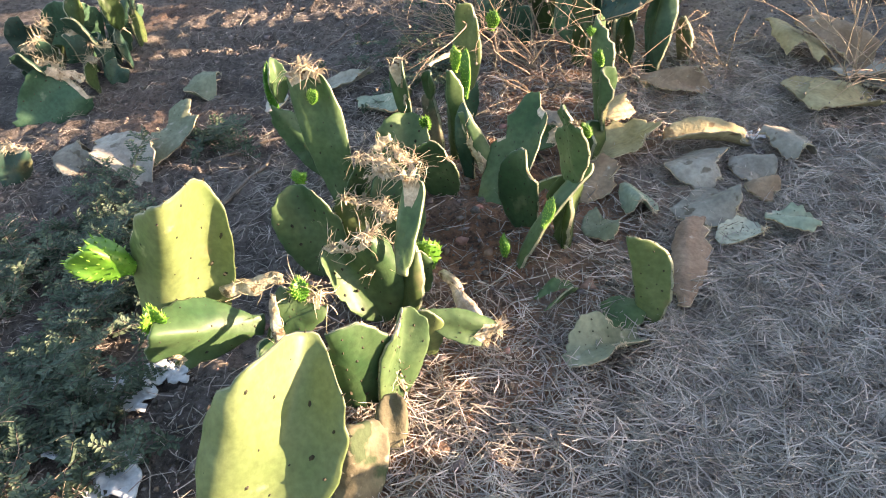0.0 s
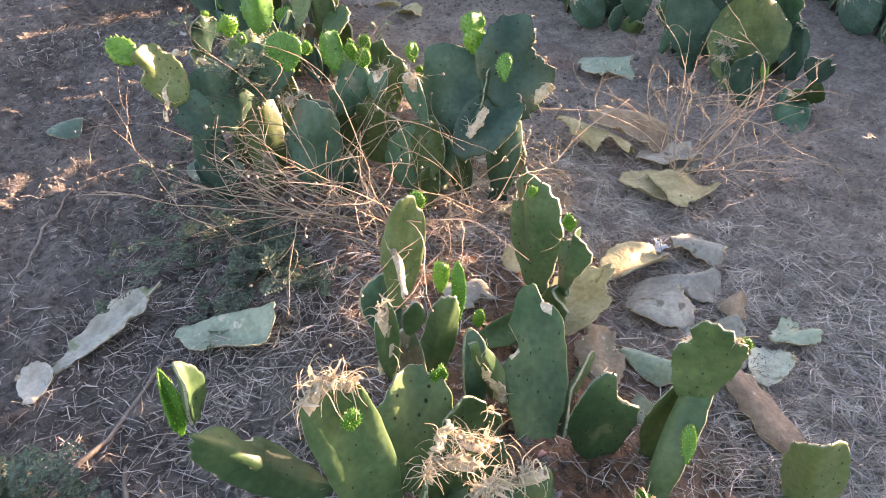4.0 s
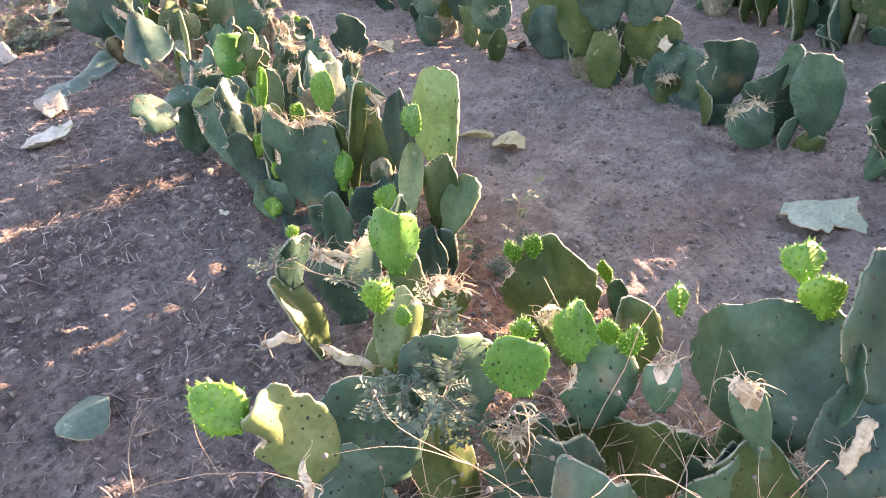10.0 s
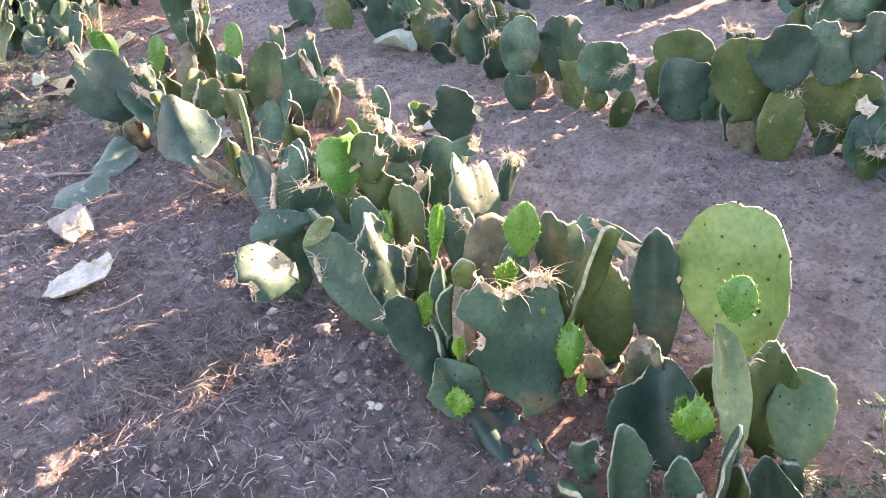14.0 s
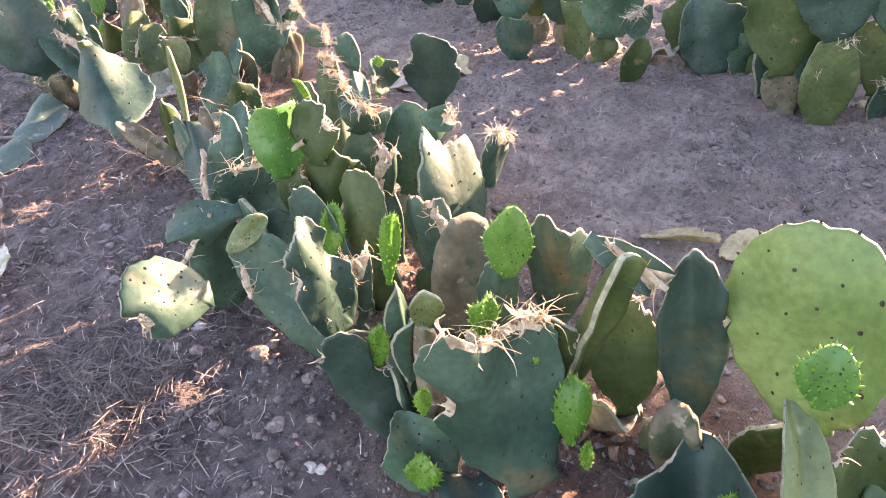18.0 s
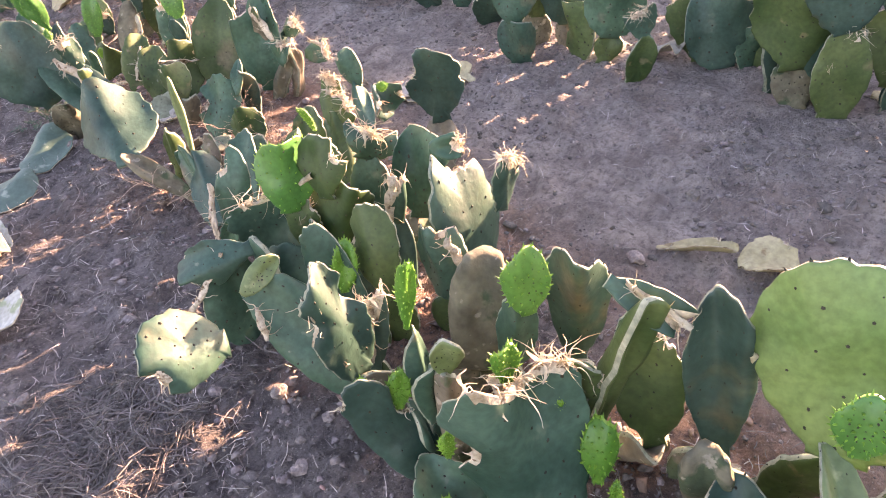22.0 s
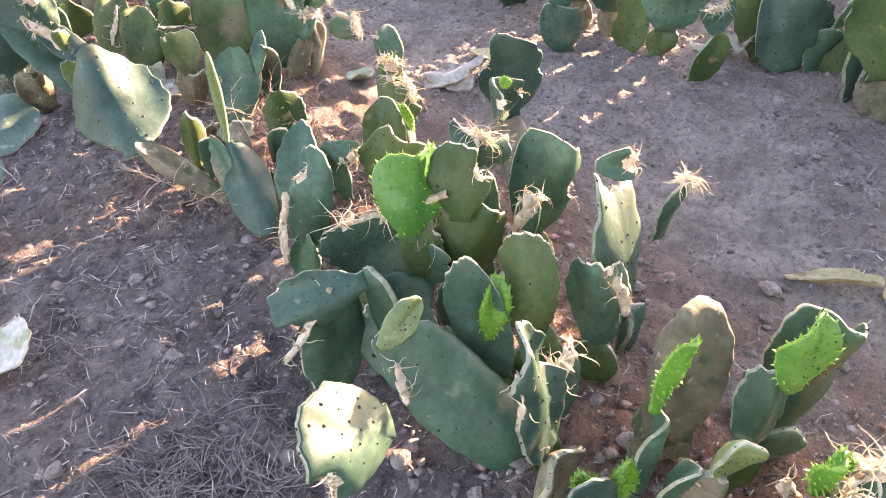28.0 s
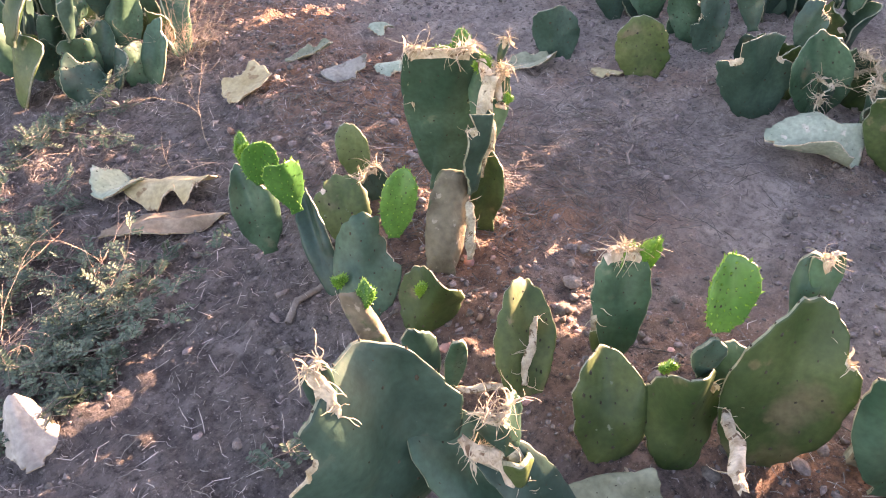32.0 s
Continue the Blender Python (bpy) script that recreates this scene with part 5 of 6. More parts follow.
pad(p, (2.620, 5.870, 0.135, -0, 4, -54), 0.229, 0.173, "olive")
p = plant("farfive", 3.12, 7.23)
pad(p, (3.010, 7.457, -0.010, -0, -7, -55), 0.348, 0.256)
pad(p, (3.121, 7.286, -0.010, -0, -6, -59), 0.343, 0.204)
pad(p, (2.946, 6.898, -0.010, -1, -11, -61), 0.351, 0.273, "olive")
pad(p, (3.072, 6.676, -0.010, -0, -5, -69), 0.391, 0.266)
torn(p, (3.432, 6.639, -0.010, -1, -12, -69), 0.192, 0.123)
pad(p, (3.047, 6.353, -0.010, -0, -6, -75), 0.316, 0.228, "olive")
pad(p, (3.038, 7.928, -0.010, -1, -13, -54), 0.279, 0.210, "olive")
pad(p, (2.978, 8.312, -0.010, -1, -11, -49), 0.251, 0.199)
torn(p, (3.298, 7.168, -0.010, -1, -10, -72), 0.194, 0.207, "olive")
pad(p, (3.298, 7.344, -0.010, -1, -9, -69), 0.264, 0.196)
p = plant("leftback", 1.57, 9.84)
pad(p, (1.388, 9.853, 0.026, -0, -0, -15), 0.197, 0.152)
pad(p, (1.525, 9.659, 0.021, -3, 20, -26), 0.260, 0.126)
pad(p, (1.466, 9.919, 0.029, -1, 11, -20), 0.265, 0.115)
pad(p, (1.508, 10.374, 0.040, -0, 6, -16), 0.212, 0.196)
pad(p, (1.407, 9.583, 0.014, -3, 18, -24), 0.159, 0.194)
pad(p, (1.626, 9.685, 0.025, -3, 20, -28), 0.366, 0.152)
pad(p, (1.850, 9.891, 0.037, -2, 17, -28), 0.257, 0.159)
p = plant("lefthead", -1.87, 3.21)
pad(p, (-1.994, 3.527, -0.059, -1, 10, 26), 0.337, 0.288)
pad(p, (-1.893, 3.813, -0.054, -3, 22, 19), 0.288, 0.217)
pad(p, (-2.215, 3.550, -0.060, -0, -3, 33), 0.273, 0.177)
torn(p, (-1.945, 2.792, -0.049, -30, 56, 0), 0.306, 0.274)
torn(p, (-1.722, 2.234, -0.025, -7, 29, 23), 0.182, 0.123)
pad(p, (-1.678, 3.179, -0.059, -3, 20, 20), 0.141, 0.111)
strip(p, (-1.847, 2.901, 0.185, -136, 55, -121), 0.197, 0.057)

for k, q in enumerate([q for q in PLANTS if q["label"] in (LOOKS["farone"], LOOKS["fartwo"], LOOKS["farthree"], LOOKS["farfour"], LOOKS["farfive"])]):
    thicken(q, {LOOKS["farfour"]: 3, LOOKS["farfive"]: 12}.get(q["label"], 8), 20 + k)
for k, q in enumerate([q for q in PLANTS if q["label"] in (LOOKS["leftback"], LOOKS["lefthead"])]):
    thicken(q, 13, 60 + k, 0.25)
for q in [q for q in PLANTS if q["label"] == LOOKS["farfive"]]:
    thicken(q, 3, 75, 0.26, -0.8)
    thicken(q, 8, 76, 0.30, 0.85)

# plants added beyond, largely out of view, to shade the near rows
BULK = [q for q in PLANTS if q["label"] in (LOOKS["fartwo"], LOOKS["farthree"], LOOKS["farone"], LOOKS["shrub"])]


def in_row(across, along):
    return ROW_X + DIR_X * along + DIR_Y * across, ROW_Y + DIR_Y * along - DIR_X * across


def repeat_row(across, first, last, step, shift, gaps=(), size=1.0):
    i, along = shift, first
    while along < last:
        x, y = in_row(across + 0.1 * math.sin(i * 2.3), along)
        if not any(lo < along < hi for lo, hi in gaps):
            copy_thing(BULK[i % len(BULK)], pose(x, y, ground(x, y), 0, 0, 180 * (i % 2) + 25 * math.sin(i * 1.7)) @ Matrix.Scale(size * (1 + 0.1 * math.sin(i * 3.1)), 4))
        i, along = i + 1, along + step


# unseen stretch of the next row, added for its shade; gap admits sun
repeat_row(1.75, -2.6, 0.1, 0.7, 0, ((-0.55, 0.2),))
repeat_row(1.85, 8.6, 9.5, 0.75, 2)
# third row, enlarged to block sun, with a gap for lit soil
repeat_row(3.45, -3.0, 8.5, 0.6, 1, ((4.9, 5.5),), 1.18)


FIELD_WORDS = "distant clump of blue-green prickly pear in a planted row"


def far_clump(seed):
    """One distant plant of some twenty joints, two storeys high, at the world's origin."""
    g = random.Random(seed)
    root = new("prickly_pear")
    tagged(root, FIELD_WORDS, "cactus", "prickly pears in rows", "thing")

    def put(at, tall, wide, tear):
        shape = pad_shape(g, tall, wide, 0.012, tear=tear, bites=g.choice((0, 1)), ragged=1.5)
        joint("torn_pad" if tear else "pad", root, at, shape, [SKIN[g.choice(("", "", "olive"))], DRIED, RIM], 2)

    for _ in range(8):
        at = (g.gauss(0, 0.14), g.gauss(0, 0.24), -0.03, g.gauss(0, 10), g.gauss(0, 13), g.uniform(0, 180))
        tall = g.uniform(0.22, 0.32)
        put(at, tall, g.uniform(0.13, 0.22), 0.0)
        for _ in range(g.choice((0, 1, 1, 2))):
            top = pose(*at) @ Vector((g.uniform(-0.04, 0.04), 0, tall * 0.9))
            put((top.x, top.y, top.z, at[3] + g.gauss(0, 14), at[4] + g.gauss(0, 22), at[5] + g.uniform(-50, 50)), tall * g.uniform(0.6, 0.95), g.uniform(0.10, 0.18), g.choice((0.0, 0.0, 0.3)))
    return root


CLUMPS = [far_clump(s) for s in (5, 6, 7, 8)]
bpy.context.view_layer.update()
FIELD = random.Random(31)


def far_row(across, first, last, step):
    along = first
    while along < last:
        x, y = in_row(across + FIELD.gauss(0, 0.12), along)
        s = FIELD.uniform(0.85, 1.25)
        copy_thing(FIELD.choice(CLUMPS), pose(x, y, ground(x, y), 0, 0, FIELD.uniform(-30, 30) + 180 * FIELD.choice((0, 1))) @ Matrix.Scale(s, 4))
        along += step * FIELD.uniform(0.8, 1.2)


far_row(5.15, -3.0, 9.0, 0.6)
# extra clumps that stop sun streaks from crossing the path
far_row(3.6, -1.2, 2.6, 0.75)
far_row(2.1, 6.5, 8.4, 0.55)
far_row(-0.75, 8.5, 9.7, 0.5)
far_row(1.95, 8.3, 15.0, 0.6)
far_row(0.15, 9.2, 15.0, 0.6)
far_row(-1.7, 10.5, 16.0, 0.7)
far_row(3.7, 6.8, 15.0, 0.6)
far_row(5.4, 8.6, 15.0, 0.6)
far_row(7.2, 1.0, 14.0, 0.8)
far_row(9.0, 1.5, 14.0, 0.9)
far_row(4.5, 10.0, 15.0, 0.8)
far_row(2.8, 10.8, 15.0, 0.8)
for k, q in enumerate(CLUMPS):   # the four patterns stand in the field too
    x, y = in_row(6.2, 9.5 + k)
    q.matrix_world = pose(x, y, ground(x, y), 0, 0, 40 * k)

# ---- shed and dead pads ----
fallen(0.61, 2.51, -15, 0.24, 0.13, "brown", .04)
fallen(0.32, 2.02, 16, 0.27, 0.17, "tan", .03)
fallen(0.59, 2.09, 1, 0.28, 0.13, "tan", .06)
fallen(0.90, 2.07, -37, 0.17, 0.16, "grey", .01)
fallen(0.57, 1.90, 13, 0.19, 0.22, "grey", .02)
fallen(0.76, 1.94, -25, 0.14, 0.14, "grey", .01)
fallen(0.76, 1.78, 4, 0.10, 0.09, "brown", .01)
fallen(0.54, 1.71, 8, 0.19, 0.19, "grey", .02)
fallen(0.47, 1.33, 71, 0.35, 0.10, "brown", .03)
fallen(0.62, 1.57, 22, 0.16, 0.11, "pale", .02)
fallen(0.77, 1.64, -24, 0.14, 0.10, "mint", .01)
fallen(0.43, 1.88, -82, 0.21, 0.09, "mint", .05)
fallen(0.29, 1.79, 54, 0.19, 0.13, "brown", .02)
fallen(0.43, 2.24, 53, 0.15, 0.13, "tan", .03)
fallen(0.15, 2.27, 5, 0.16, 0.13, "grey", .02)
fallen(1.10, 2.20, 30, 0.32, 0.24, "tan", .02)
fallen(1.37, 2.42, -49, 0.11, 0.16, "grey", .01)
fallen(1.26, 2.76, -53, 0.32, 0.19, "brown", .01)
fallen(-1.42, 2.43, -40, 0.33, 0.23, "grey", .02)
fallen(-1.21, 2.31, 76, 0.32, 0.18, "olive", .04)
fallen(-1.27, 3.00, -12, 0.15, 0.22, "olive", .01)
fallen(-1.61, 2.41, 1, 0.13, 0.21, "grey", .01)
fallen(0.27, 1.65, 13, 0.11, 0.15, "olive", .03)
fallen(0.16, 1.15, 24, 0.21, 0.14, "olive", .03)
fallen(-0.78, 2.80, 18, 0.37, 0.11, "white", .03)
fallen(-0.86, 2.72, 60, 0.12, 0.09, "white", .02)
fallen(-0.46, 2.71, -52, 0.29, 0.18, "mint", .02)
fallen(1.82, 3.30, -71, 0.27, 0.24, "mint", .02)
fallen(-0.42, 4.14, -8, 0.15, 0.16, "leaf", .02)
fallen(-0.08, 3.46, -71, 0.21, 0.19, "leaf", .02)
fallen(1.19, 2.85, -64, 0.31, 0.16, "tan", .02)
fallen(1.33, 2.55, -66, 0.24, 0.18, "grey", .01)
fallen(1.14, 2.47, -71, 0.25, 0.19, "tan", .02)
fallen(-0.21, 7.08, -32, 0.24, 0.24, "grey", .01)
fallen(0.64, 2.58, -86, 0.09, 0.16, "olive", .02)
fallen(0.30, 6.52, -11, 0.14, 0.24, "grey", .01)
fallen(-0.22, 6.07, -50, 0.13, 0.11, "tan", .01)
fallen(0.12, 6.14, -43, 0.25, 0.24, "white", .03)
fallen(0.35, 6.56, -34, 0.12, 0.21, "white", .01)
fallen(2.57, 4.77, -48, 0.23, 0.14, "mint", .02)
fallen(2.70, 5.42, -80, 0.26, 0.15, "grey", .01)
fallen(2.69, 4.51, -84, 0.19, 0.14, "tan", .02)
fallen(1.56, 4.72, -75, 0.22, 0.05, "tan", .02)
fallen(1.59, 4.50, -58, 0.15, 0.15, "tan", .03)
fallen(1.90, 6.12, -63, 0.19, 0.12, "grey", .01)
fallen(2.19, 6.10, -98, 0.22, 0.11, "tan", .02)
fallen(0.70, 7.03, 32, 0.30, 0.22, "leaf", .02)
fallen(0.44, 6.85, 28, 0.31, 0.24, "leaf", .02)
fallen(1.22, 6.80, -50, 0.11, 0.11, "grey", .02)
fallen(1.77, 6.38, -84, 0.12, 0.10, "mint", .02)
fallen(1.94, 6.37, -104, 0.08, 0.07, "grey", .02)
fallen(1.86, 6.09, -40, 0.23, 0.12, "grey", .01)
fallen(1.06, 6.42, 5, 0.13, 0.09, "brown", .03)
fallen(1.16, 6.37, -59, 0.11, 0.13, "olive", .02)
fallen(2.78, 7.33, -65, 0.31, 0.24, "mint", .03)
fallen(2.92, 7.17, -19, 0.17, 0.15, "mint", .06)
fallen(1.22, 7.03, -50, 0.20, 0.09, "olive", .03)
fallen(2.12, 8.89, -24, 0.20, 0.15, "grey", .01)
fallen(2.35, 8.82, -63, 0.13, 0.11, "mint", .01)
fallen(2.73, 8.43, -43, 0.22, 0.15, "olive", .02)
fallen(2.95, 8.14, -69, 0.14, 0.10, "tan", .01)
fallen(1.11, 8.82, 13, 0.16, 0.20, "mint", .02)
fallen(1.22, 8.83, -59, 0.33, 0.19, "tan", .03)
fallen(1.04, 8.67, -38, 0.39, 0.11, "brown", .04)
fallen(1.76, 9.05, -9, 0.21, 0.24, "tan", .08)
fallen(2.63, 9.17, -53, 0.12, 0.13, "mint", .01)
fallen(2.12, 9.13, -31, 0.21, 0.09, "olive", .02)
fallen(1.23, 6.75, 60, 0.15, 0.12, "olive", .08)
fallen(1.12, 6.82, 100, 0.14, 0.07, "pale", .08)
fallen(0.53, 7.98, 70, 0.17, 0.13, "grey", .07)


# ---- dry weeds ----
SEED_HEAD = bpy.data.meshes.new("seed_head")
SEED_HEAD.from_pydata([(1, 0, 0), (0, 1, 0), (-1, 0, 0), (0, -1, 0), (0, 0, 1.2), (0, 0, -1)], [], [f for i in range(4) for f in ((i, (i + 1) % 4, 4), ((i + 1) % 4, i, 5))])
SEED_HEAD.materials.append(DARKTWIG)


def dry_weed(x, y, height, spread_out, stems, lean=(0, 0), words="tangled dry brown weed stems with small seed heads", thick=0.0025, heads=True):
    rng = random.Random(int(x * 977 + y * 131) + stems)
    root = new("dry_weed")
    root.location = (x, y, ground(x, y))
    tagged(root, words, "dead weed", "dry weeds", "thing")
    for _ in range(stems):
        verts, faces, tips = [], [], []

        def grow(p, d, length, r, depth):
            pts = [p]
            k = 9
            arch = Vector((rng.gauss(0, 0.10), rng.gauss(0, 0.10), rng.gauss(-0.015, 0.05)))
            for i in range(k):
                d = (d + arch + Vector((rng.gauss(0, 0.12), rng.gauss(0, 0.12), rng.gauss(0, 0.09)))).normalized()
                pts.append(pts[-1] + d * length / k)
            tube(verts, faces, pts, [r * (1 - 0.075 * i) for i in range(k + 1)], 4)
            if depth:
                for _ in range(rng.choice((2, 3))):
                    i = rng.randint(2, k - 1)
                    side = Vector((rng.gauss(0, 1), rng.gauss(0, 1), rng.gauss(0.3, 0.5))).normalized()
                    grow(pts[i], (d + side * 0.8).normalized(), length * rng.uniform(0.35, 0.6), r * 0.6, depth - 1)
            elif heads:
                tips.append((pts[-1], rng.uniform(0.004, 0.007)))

        a = rng.uniform(0, 6.28)
        d = Vector((math.cos(a) * spread_out + lean[0], math.sin(a) * spread_out + lean[1], 1)).normalized()
        grow(Vector((rng.gauss(0, 0.03), rng.gauss(0, 0.03), -0.02)), d, height * rng.uniform(0.7, 1.25), thick * rng.uniform(0.7, 1.3), 2)
        st = mesh_object("stem", verts, faces, [TWIG])
        st.parent = root
        for place, size in tips:
            head = new("seed_head", SEED_HEAD)
            head.parent, head.location, head.scale = st, place, (size, size, size)
    return root


dry_weed(0.26, 2.70, 0.62, 0.85, 17, (-0.35, -0.05), thick=0.0025)
dry_weed(0.12, 2.82, 0.56, 0.85, 13, (-0.40, 0.0), thick=0.0024)
dry_weed(0.52, 2.58, 0.48, 0.8, 9, (-0.05, -0.1), thick=0.0022)
dry_weed(1.31, 2.36, 0.52, 0.45, 11, (0, 0), "upright bleached dry stems beside fallen pads", 0.0028)
dry_weed(1.46, 2.30, 0.42, 0.6, 8, (0.2, 0), "upright bleached dry stems beside fallen pads", 0.0026)
dry_weed(0.98, 2.62, 0.30, 0.7, 5, (0, 0), "thin bleached dry stems")
dry_weed(0.28, 2.55, 0.22, 1.1, 6, (0, -0.2))
dry_weed(0.93, 6.20, 0.26, 1.5, 6, (-0.7, -0.5), "sprawling pale dry stems at the foot of a cactus", 0.0016, False)
dry_weed(1.22, 5.93, 0.18, 1.1, 28, (0, 0), "tuft of fine dry stalks", 0.0013, False)
dry_weed(1.08, 6.05, 0.13, 1.2, 16, (0, 0), "tuft of fine dry stalks", 0.0013, False)
dry_weed(1.25, 6.10, 0.20, 0.9, 36, (0, 0), "tuft of fine dry stalks", 0.0011, False)
dry_weed(1.42, 6.45, 0.16, 0.8, 8, (0, 0), "tuft of fine dry stalks", 0.0011, False)
dry_weed(-0.35, 3.82, 0.30, 0.5, 1, (0.5, 0.9), "single bent grey twig stuck in the soil", 0.0022, False)
dry_weed(0.62, 2.42, 0.12, 1.4, 14, (0, 0), "matted tuft of dry golden stalks", 0.0011, False)
dry_weed(0.90, 2.72, 0.13, 1.4, 14, (0, 0), "matted tuft of dry golden stalks", 0.0011, False)
dry_weed(0.52, 2.70, 0.13, 1.3, 12, (0, 0), "matted tuft of dry golden stalks", 0.0011, False)
dry_weed(1.89, 9.55, 0.28, 0.6, 34, (0, 0), "bushy tuft of dry golden grass", 0.0012, False)
dry_weed(1.55, 8.75, 0.36, 1.6, 3, (-0.8, 0.5), "long bare dry twigs", 0.0016, False)
dry_weed(0.94, 8.45, 0.22, 1.2, 5, (0, 0), "bare dry twigs among low shrubs", 0.0016, False)
dry_weed(0.62, 8.4, 0.26, 0.8, 7, (0, 0), "bare dry twigs among low shrubs", 0.0016, False)


# ---- small-leaved shrubs ----
def leafy_shrub(x, y, reach, branches, aim=None, rise=0.35, words="sprawling grey-green shrub with tiny leaflets", z=None, dense=1.0):
    """Sprawling twigs with feathered leaves."""
    rng = random.Random(int(x * 613 + y * 317) + branches)
    root = new("shrub")
    root.location = (x, y, ground(x, y) if z is None else z)
    tagged(root, words, "shrub", "low shrubs", "thing")
    for _ in range(branches):
        a = rng.uniform(0, 6.28) if aim is None else radians(aim) + rng.gauss(0, 0.45)
        d = Vector((math.cos(a), math.sin(a), rise * rng.uniform(0.3, 1.5))).normalized()
        verts, faces, lv, lf = [], [], [], []
        pts = [Vector((rng.gauss(0, 0.02), rng.gauss(0, 0.02), 0.0))]
        k = 10
        step = reach * rng.uniform(0.6, 1.1) / k
        for i in range(k):
            d = (d + Vector((rng.gauss(0, 0.16), rng.gauss(0, 0.16), rng.gauss(-0.02, 0.09)))).normalized()
            q = pts[-1] + d * step
            if z is None:
                q.z = max(q.z, ground(x + q.x, y + q.y) - ground(x, y) + 0.015)
            pts.append(q)
        tube(verts, faces, pts, [0.0026 * (1 - 0.075 * i) for i in range(k + 1)], 4)
        for i in range(1, k + 1):
            for _ in range(3 if rng.random() < dense else 1):
                o = pts[i] + d * rng.uniform(-0.5, 0.5) * step
                sd = Vector((rng.gauss(0, 1), rng.gauss(0, 1), rng.gauss(0.25, 0.5))).normalized()
                ln = rng.uniform(0.03, 0.065)
                tube(verts, faces, [o, o + sd * ln * 0.5 + Vector((0, 0, 0.002)), o + sd * ln], [0.0009, 0.0007, 0.0004], 3)
                across = sd.cross(Vector((0, 0, 1)))
                across = across.normalized() if across.length > 0.01 else Vector((1, 0, 0))
                up = across.cross(sd)
                for q in range(6):
                    for side in (-1, 1):
                        c = o + sd * ln * (0.15 + 0.16 * q)
                        dl = (across * side + sd * 0.5 + up * rng.uniform(-0.3, 0.3)).normalized()
                        s, w = rng.uniform(0.012, 0.023), rng.uniform(0.0034, 0.0056)
                        ws = dl.cross(up).normalized() * w
                        b = len(lv)
                        lv.extend(tuple(t) for t in (c, c + dl * s * 0.5 + ws + up * 0.001, c + dl * s, c + dl * s * 0.5 - ws + up * 0.001, c + dl * s * 0.5 - up * 0.0012))
                        lf.extend(((b, b + 1, b + 4), (b + 1, b + 2, b + 4), (b + 2, b + 3, b + 4), (b + 3, b, b + 4)))
        st = mesh_object("branch", verts, faces, [DARKTWIG])
        st.parent = root
        under("foliage", st, (lv, lf), LEAF)
    return root


for sx, sy, reach, count in ((-1.13, 1.28, 0.42, 18), (-1.36, 1.69, 0.42, 16), (-0.96, 1.00, 0.36, 10), (-1.5, 1.35, 0.4, 9), (-1.02, 0.7, 0.32, 8), (-1.01, 2.55, 0.34, 5), (-1.2, 1.95, 0.34, 10), (-0.98, 1.52, 0.30, 9)):
    leafy_shrub(sx, sy, reach, count)
leafy_shrub(-0.02, 2.98, 0.62, 8, 190, 0.10, dense=0.6)
leafy_shrub(-0.02, 2.86, 0.50, 7, 215, 0.18, dense=0.6)
leafy_shrub(0.26, 3.29, 0.66, 2, 127, -0.15, "leafy twig lying across cactus pads", 0.45, 0.5)
leafy_shrub(0.16, 3.24, 0.32, 4, 190, -0.1, "leafy twig lying across cactus pads", 0.50, 0.6)
for sx, sy, reach, count, aim in ((0.72, 8.28, 0.55, 9, 15), (0.80, 8.12, 0.36, 7, 170), (0.70, 8.73, 0.5, 5, 30), (1.22, 9.45, 0.5, 7, None), (0.62, 8.3, 0.45, 5, 10), (0.55, 8.6, 0.45, 5, None), (0.9, 9.9, 0.5, 7, None)):
    leafy_shrub(sx, sy, reach, count, aim, 0.22, dense=0.55)
leafy_shrub(1.05, 7.35, 0.3, 4, 90, 0.3, dense=0.5)
leafy_shrub(0.65, 8.51, 0.4, 6)
leafy_shrub(0.86, 3.74, 0.34, 2, 60, 1.6, "thin upright leafy sprout beside a cactus", dense=0.5)


# ---- sticks, stones and scraps ----
def stick(x, y, az, length, r, words="dry grey stick lying on the soil"):
    rng = random.Random(int(x * 400 + y * 77))
    a = radians(az)
    verts, faces, pts = [], [], []
    for k in range(9):
        px, py = x + math.cos(a) * length * k / 8 + rng.gauss(0, 0.008), y + math.sin(a) * length * k / 8 + rng.gauss(0, 0.008)
        pts.append((px, py, soil_height(px, py) + r * 0.7))
    tube(verts, faces, pts, [r * (1.1 - 0.07 * k) for k in range(9)], 6)
    tagged(mesh_object("stick", verts, faces, [DARKTWIG]), words, "stick", "loose sticks", "thing")


def stone(x, y, size, tint=None):
    rng = random.Random(int(x * 1000 + y * 333))
    bm = bmesh.new()
    bmesh.ops.create_icosphere(bm, subdivisions=2, radius=1)
    o = rng.uniform(0, 50)
    for v in bm.verts:
        k = 1 + 0.45 * noise.noise(v.co * 1.1 + Vector((o, 0, 0))) + 0.35 * noise.noise(v.co * 2.9 + Vector((0, o, 0)))
        v.co = Vector((v.co.x * k, v.co.y * k * 0.8, v.co.z * k * 0.6)) * size
    me = bpy.data.meshes.new("stone")
    bm.to_mesh(me)
    bm.free()
    me.materials.append(tint or STONE)
    ob = new("stone", me)
    ob.rotation_euler = (0, 0, rng.uniform(0, 6))
    ob.location = (x, y, soil_height(x, y) + size * 0.25)
    return tagged(ob, "small rough stone half sunk in the soil" if tint is None else "small whitish stone on the soil", "stone", "loose stones", "thing")


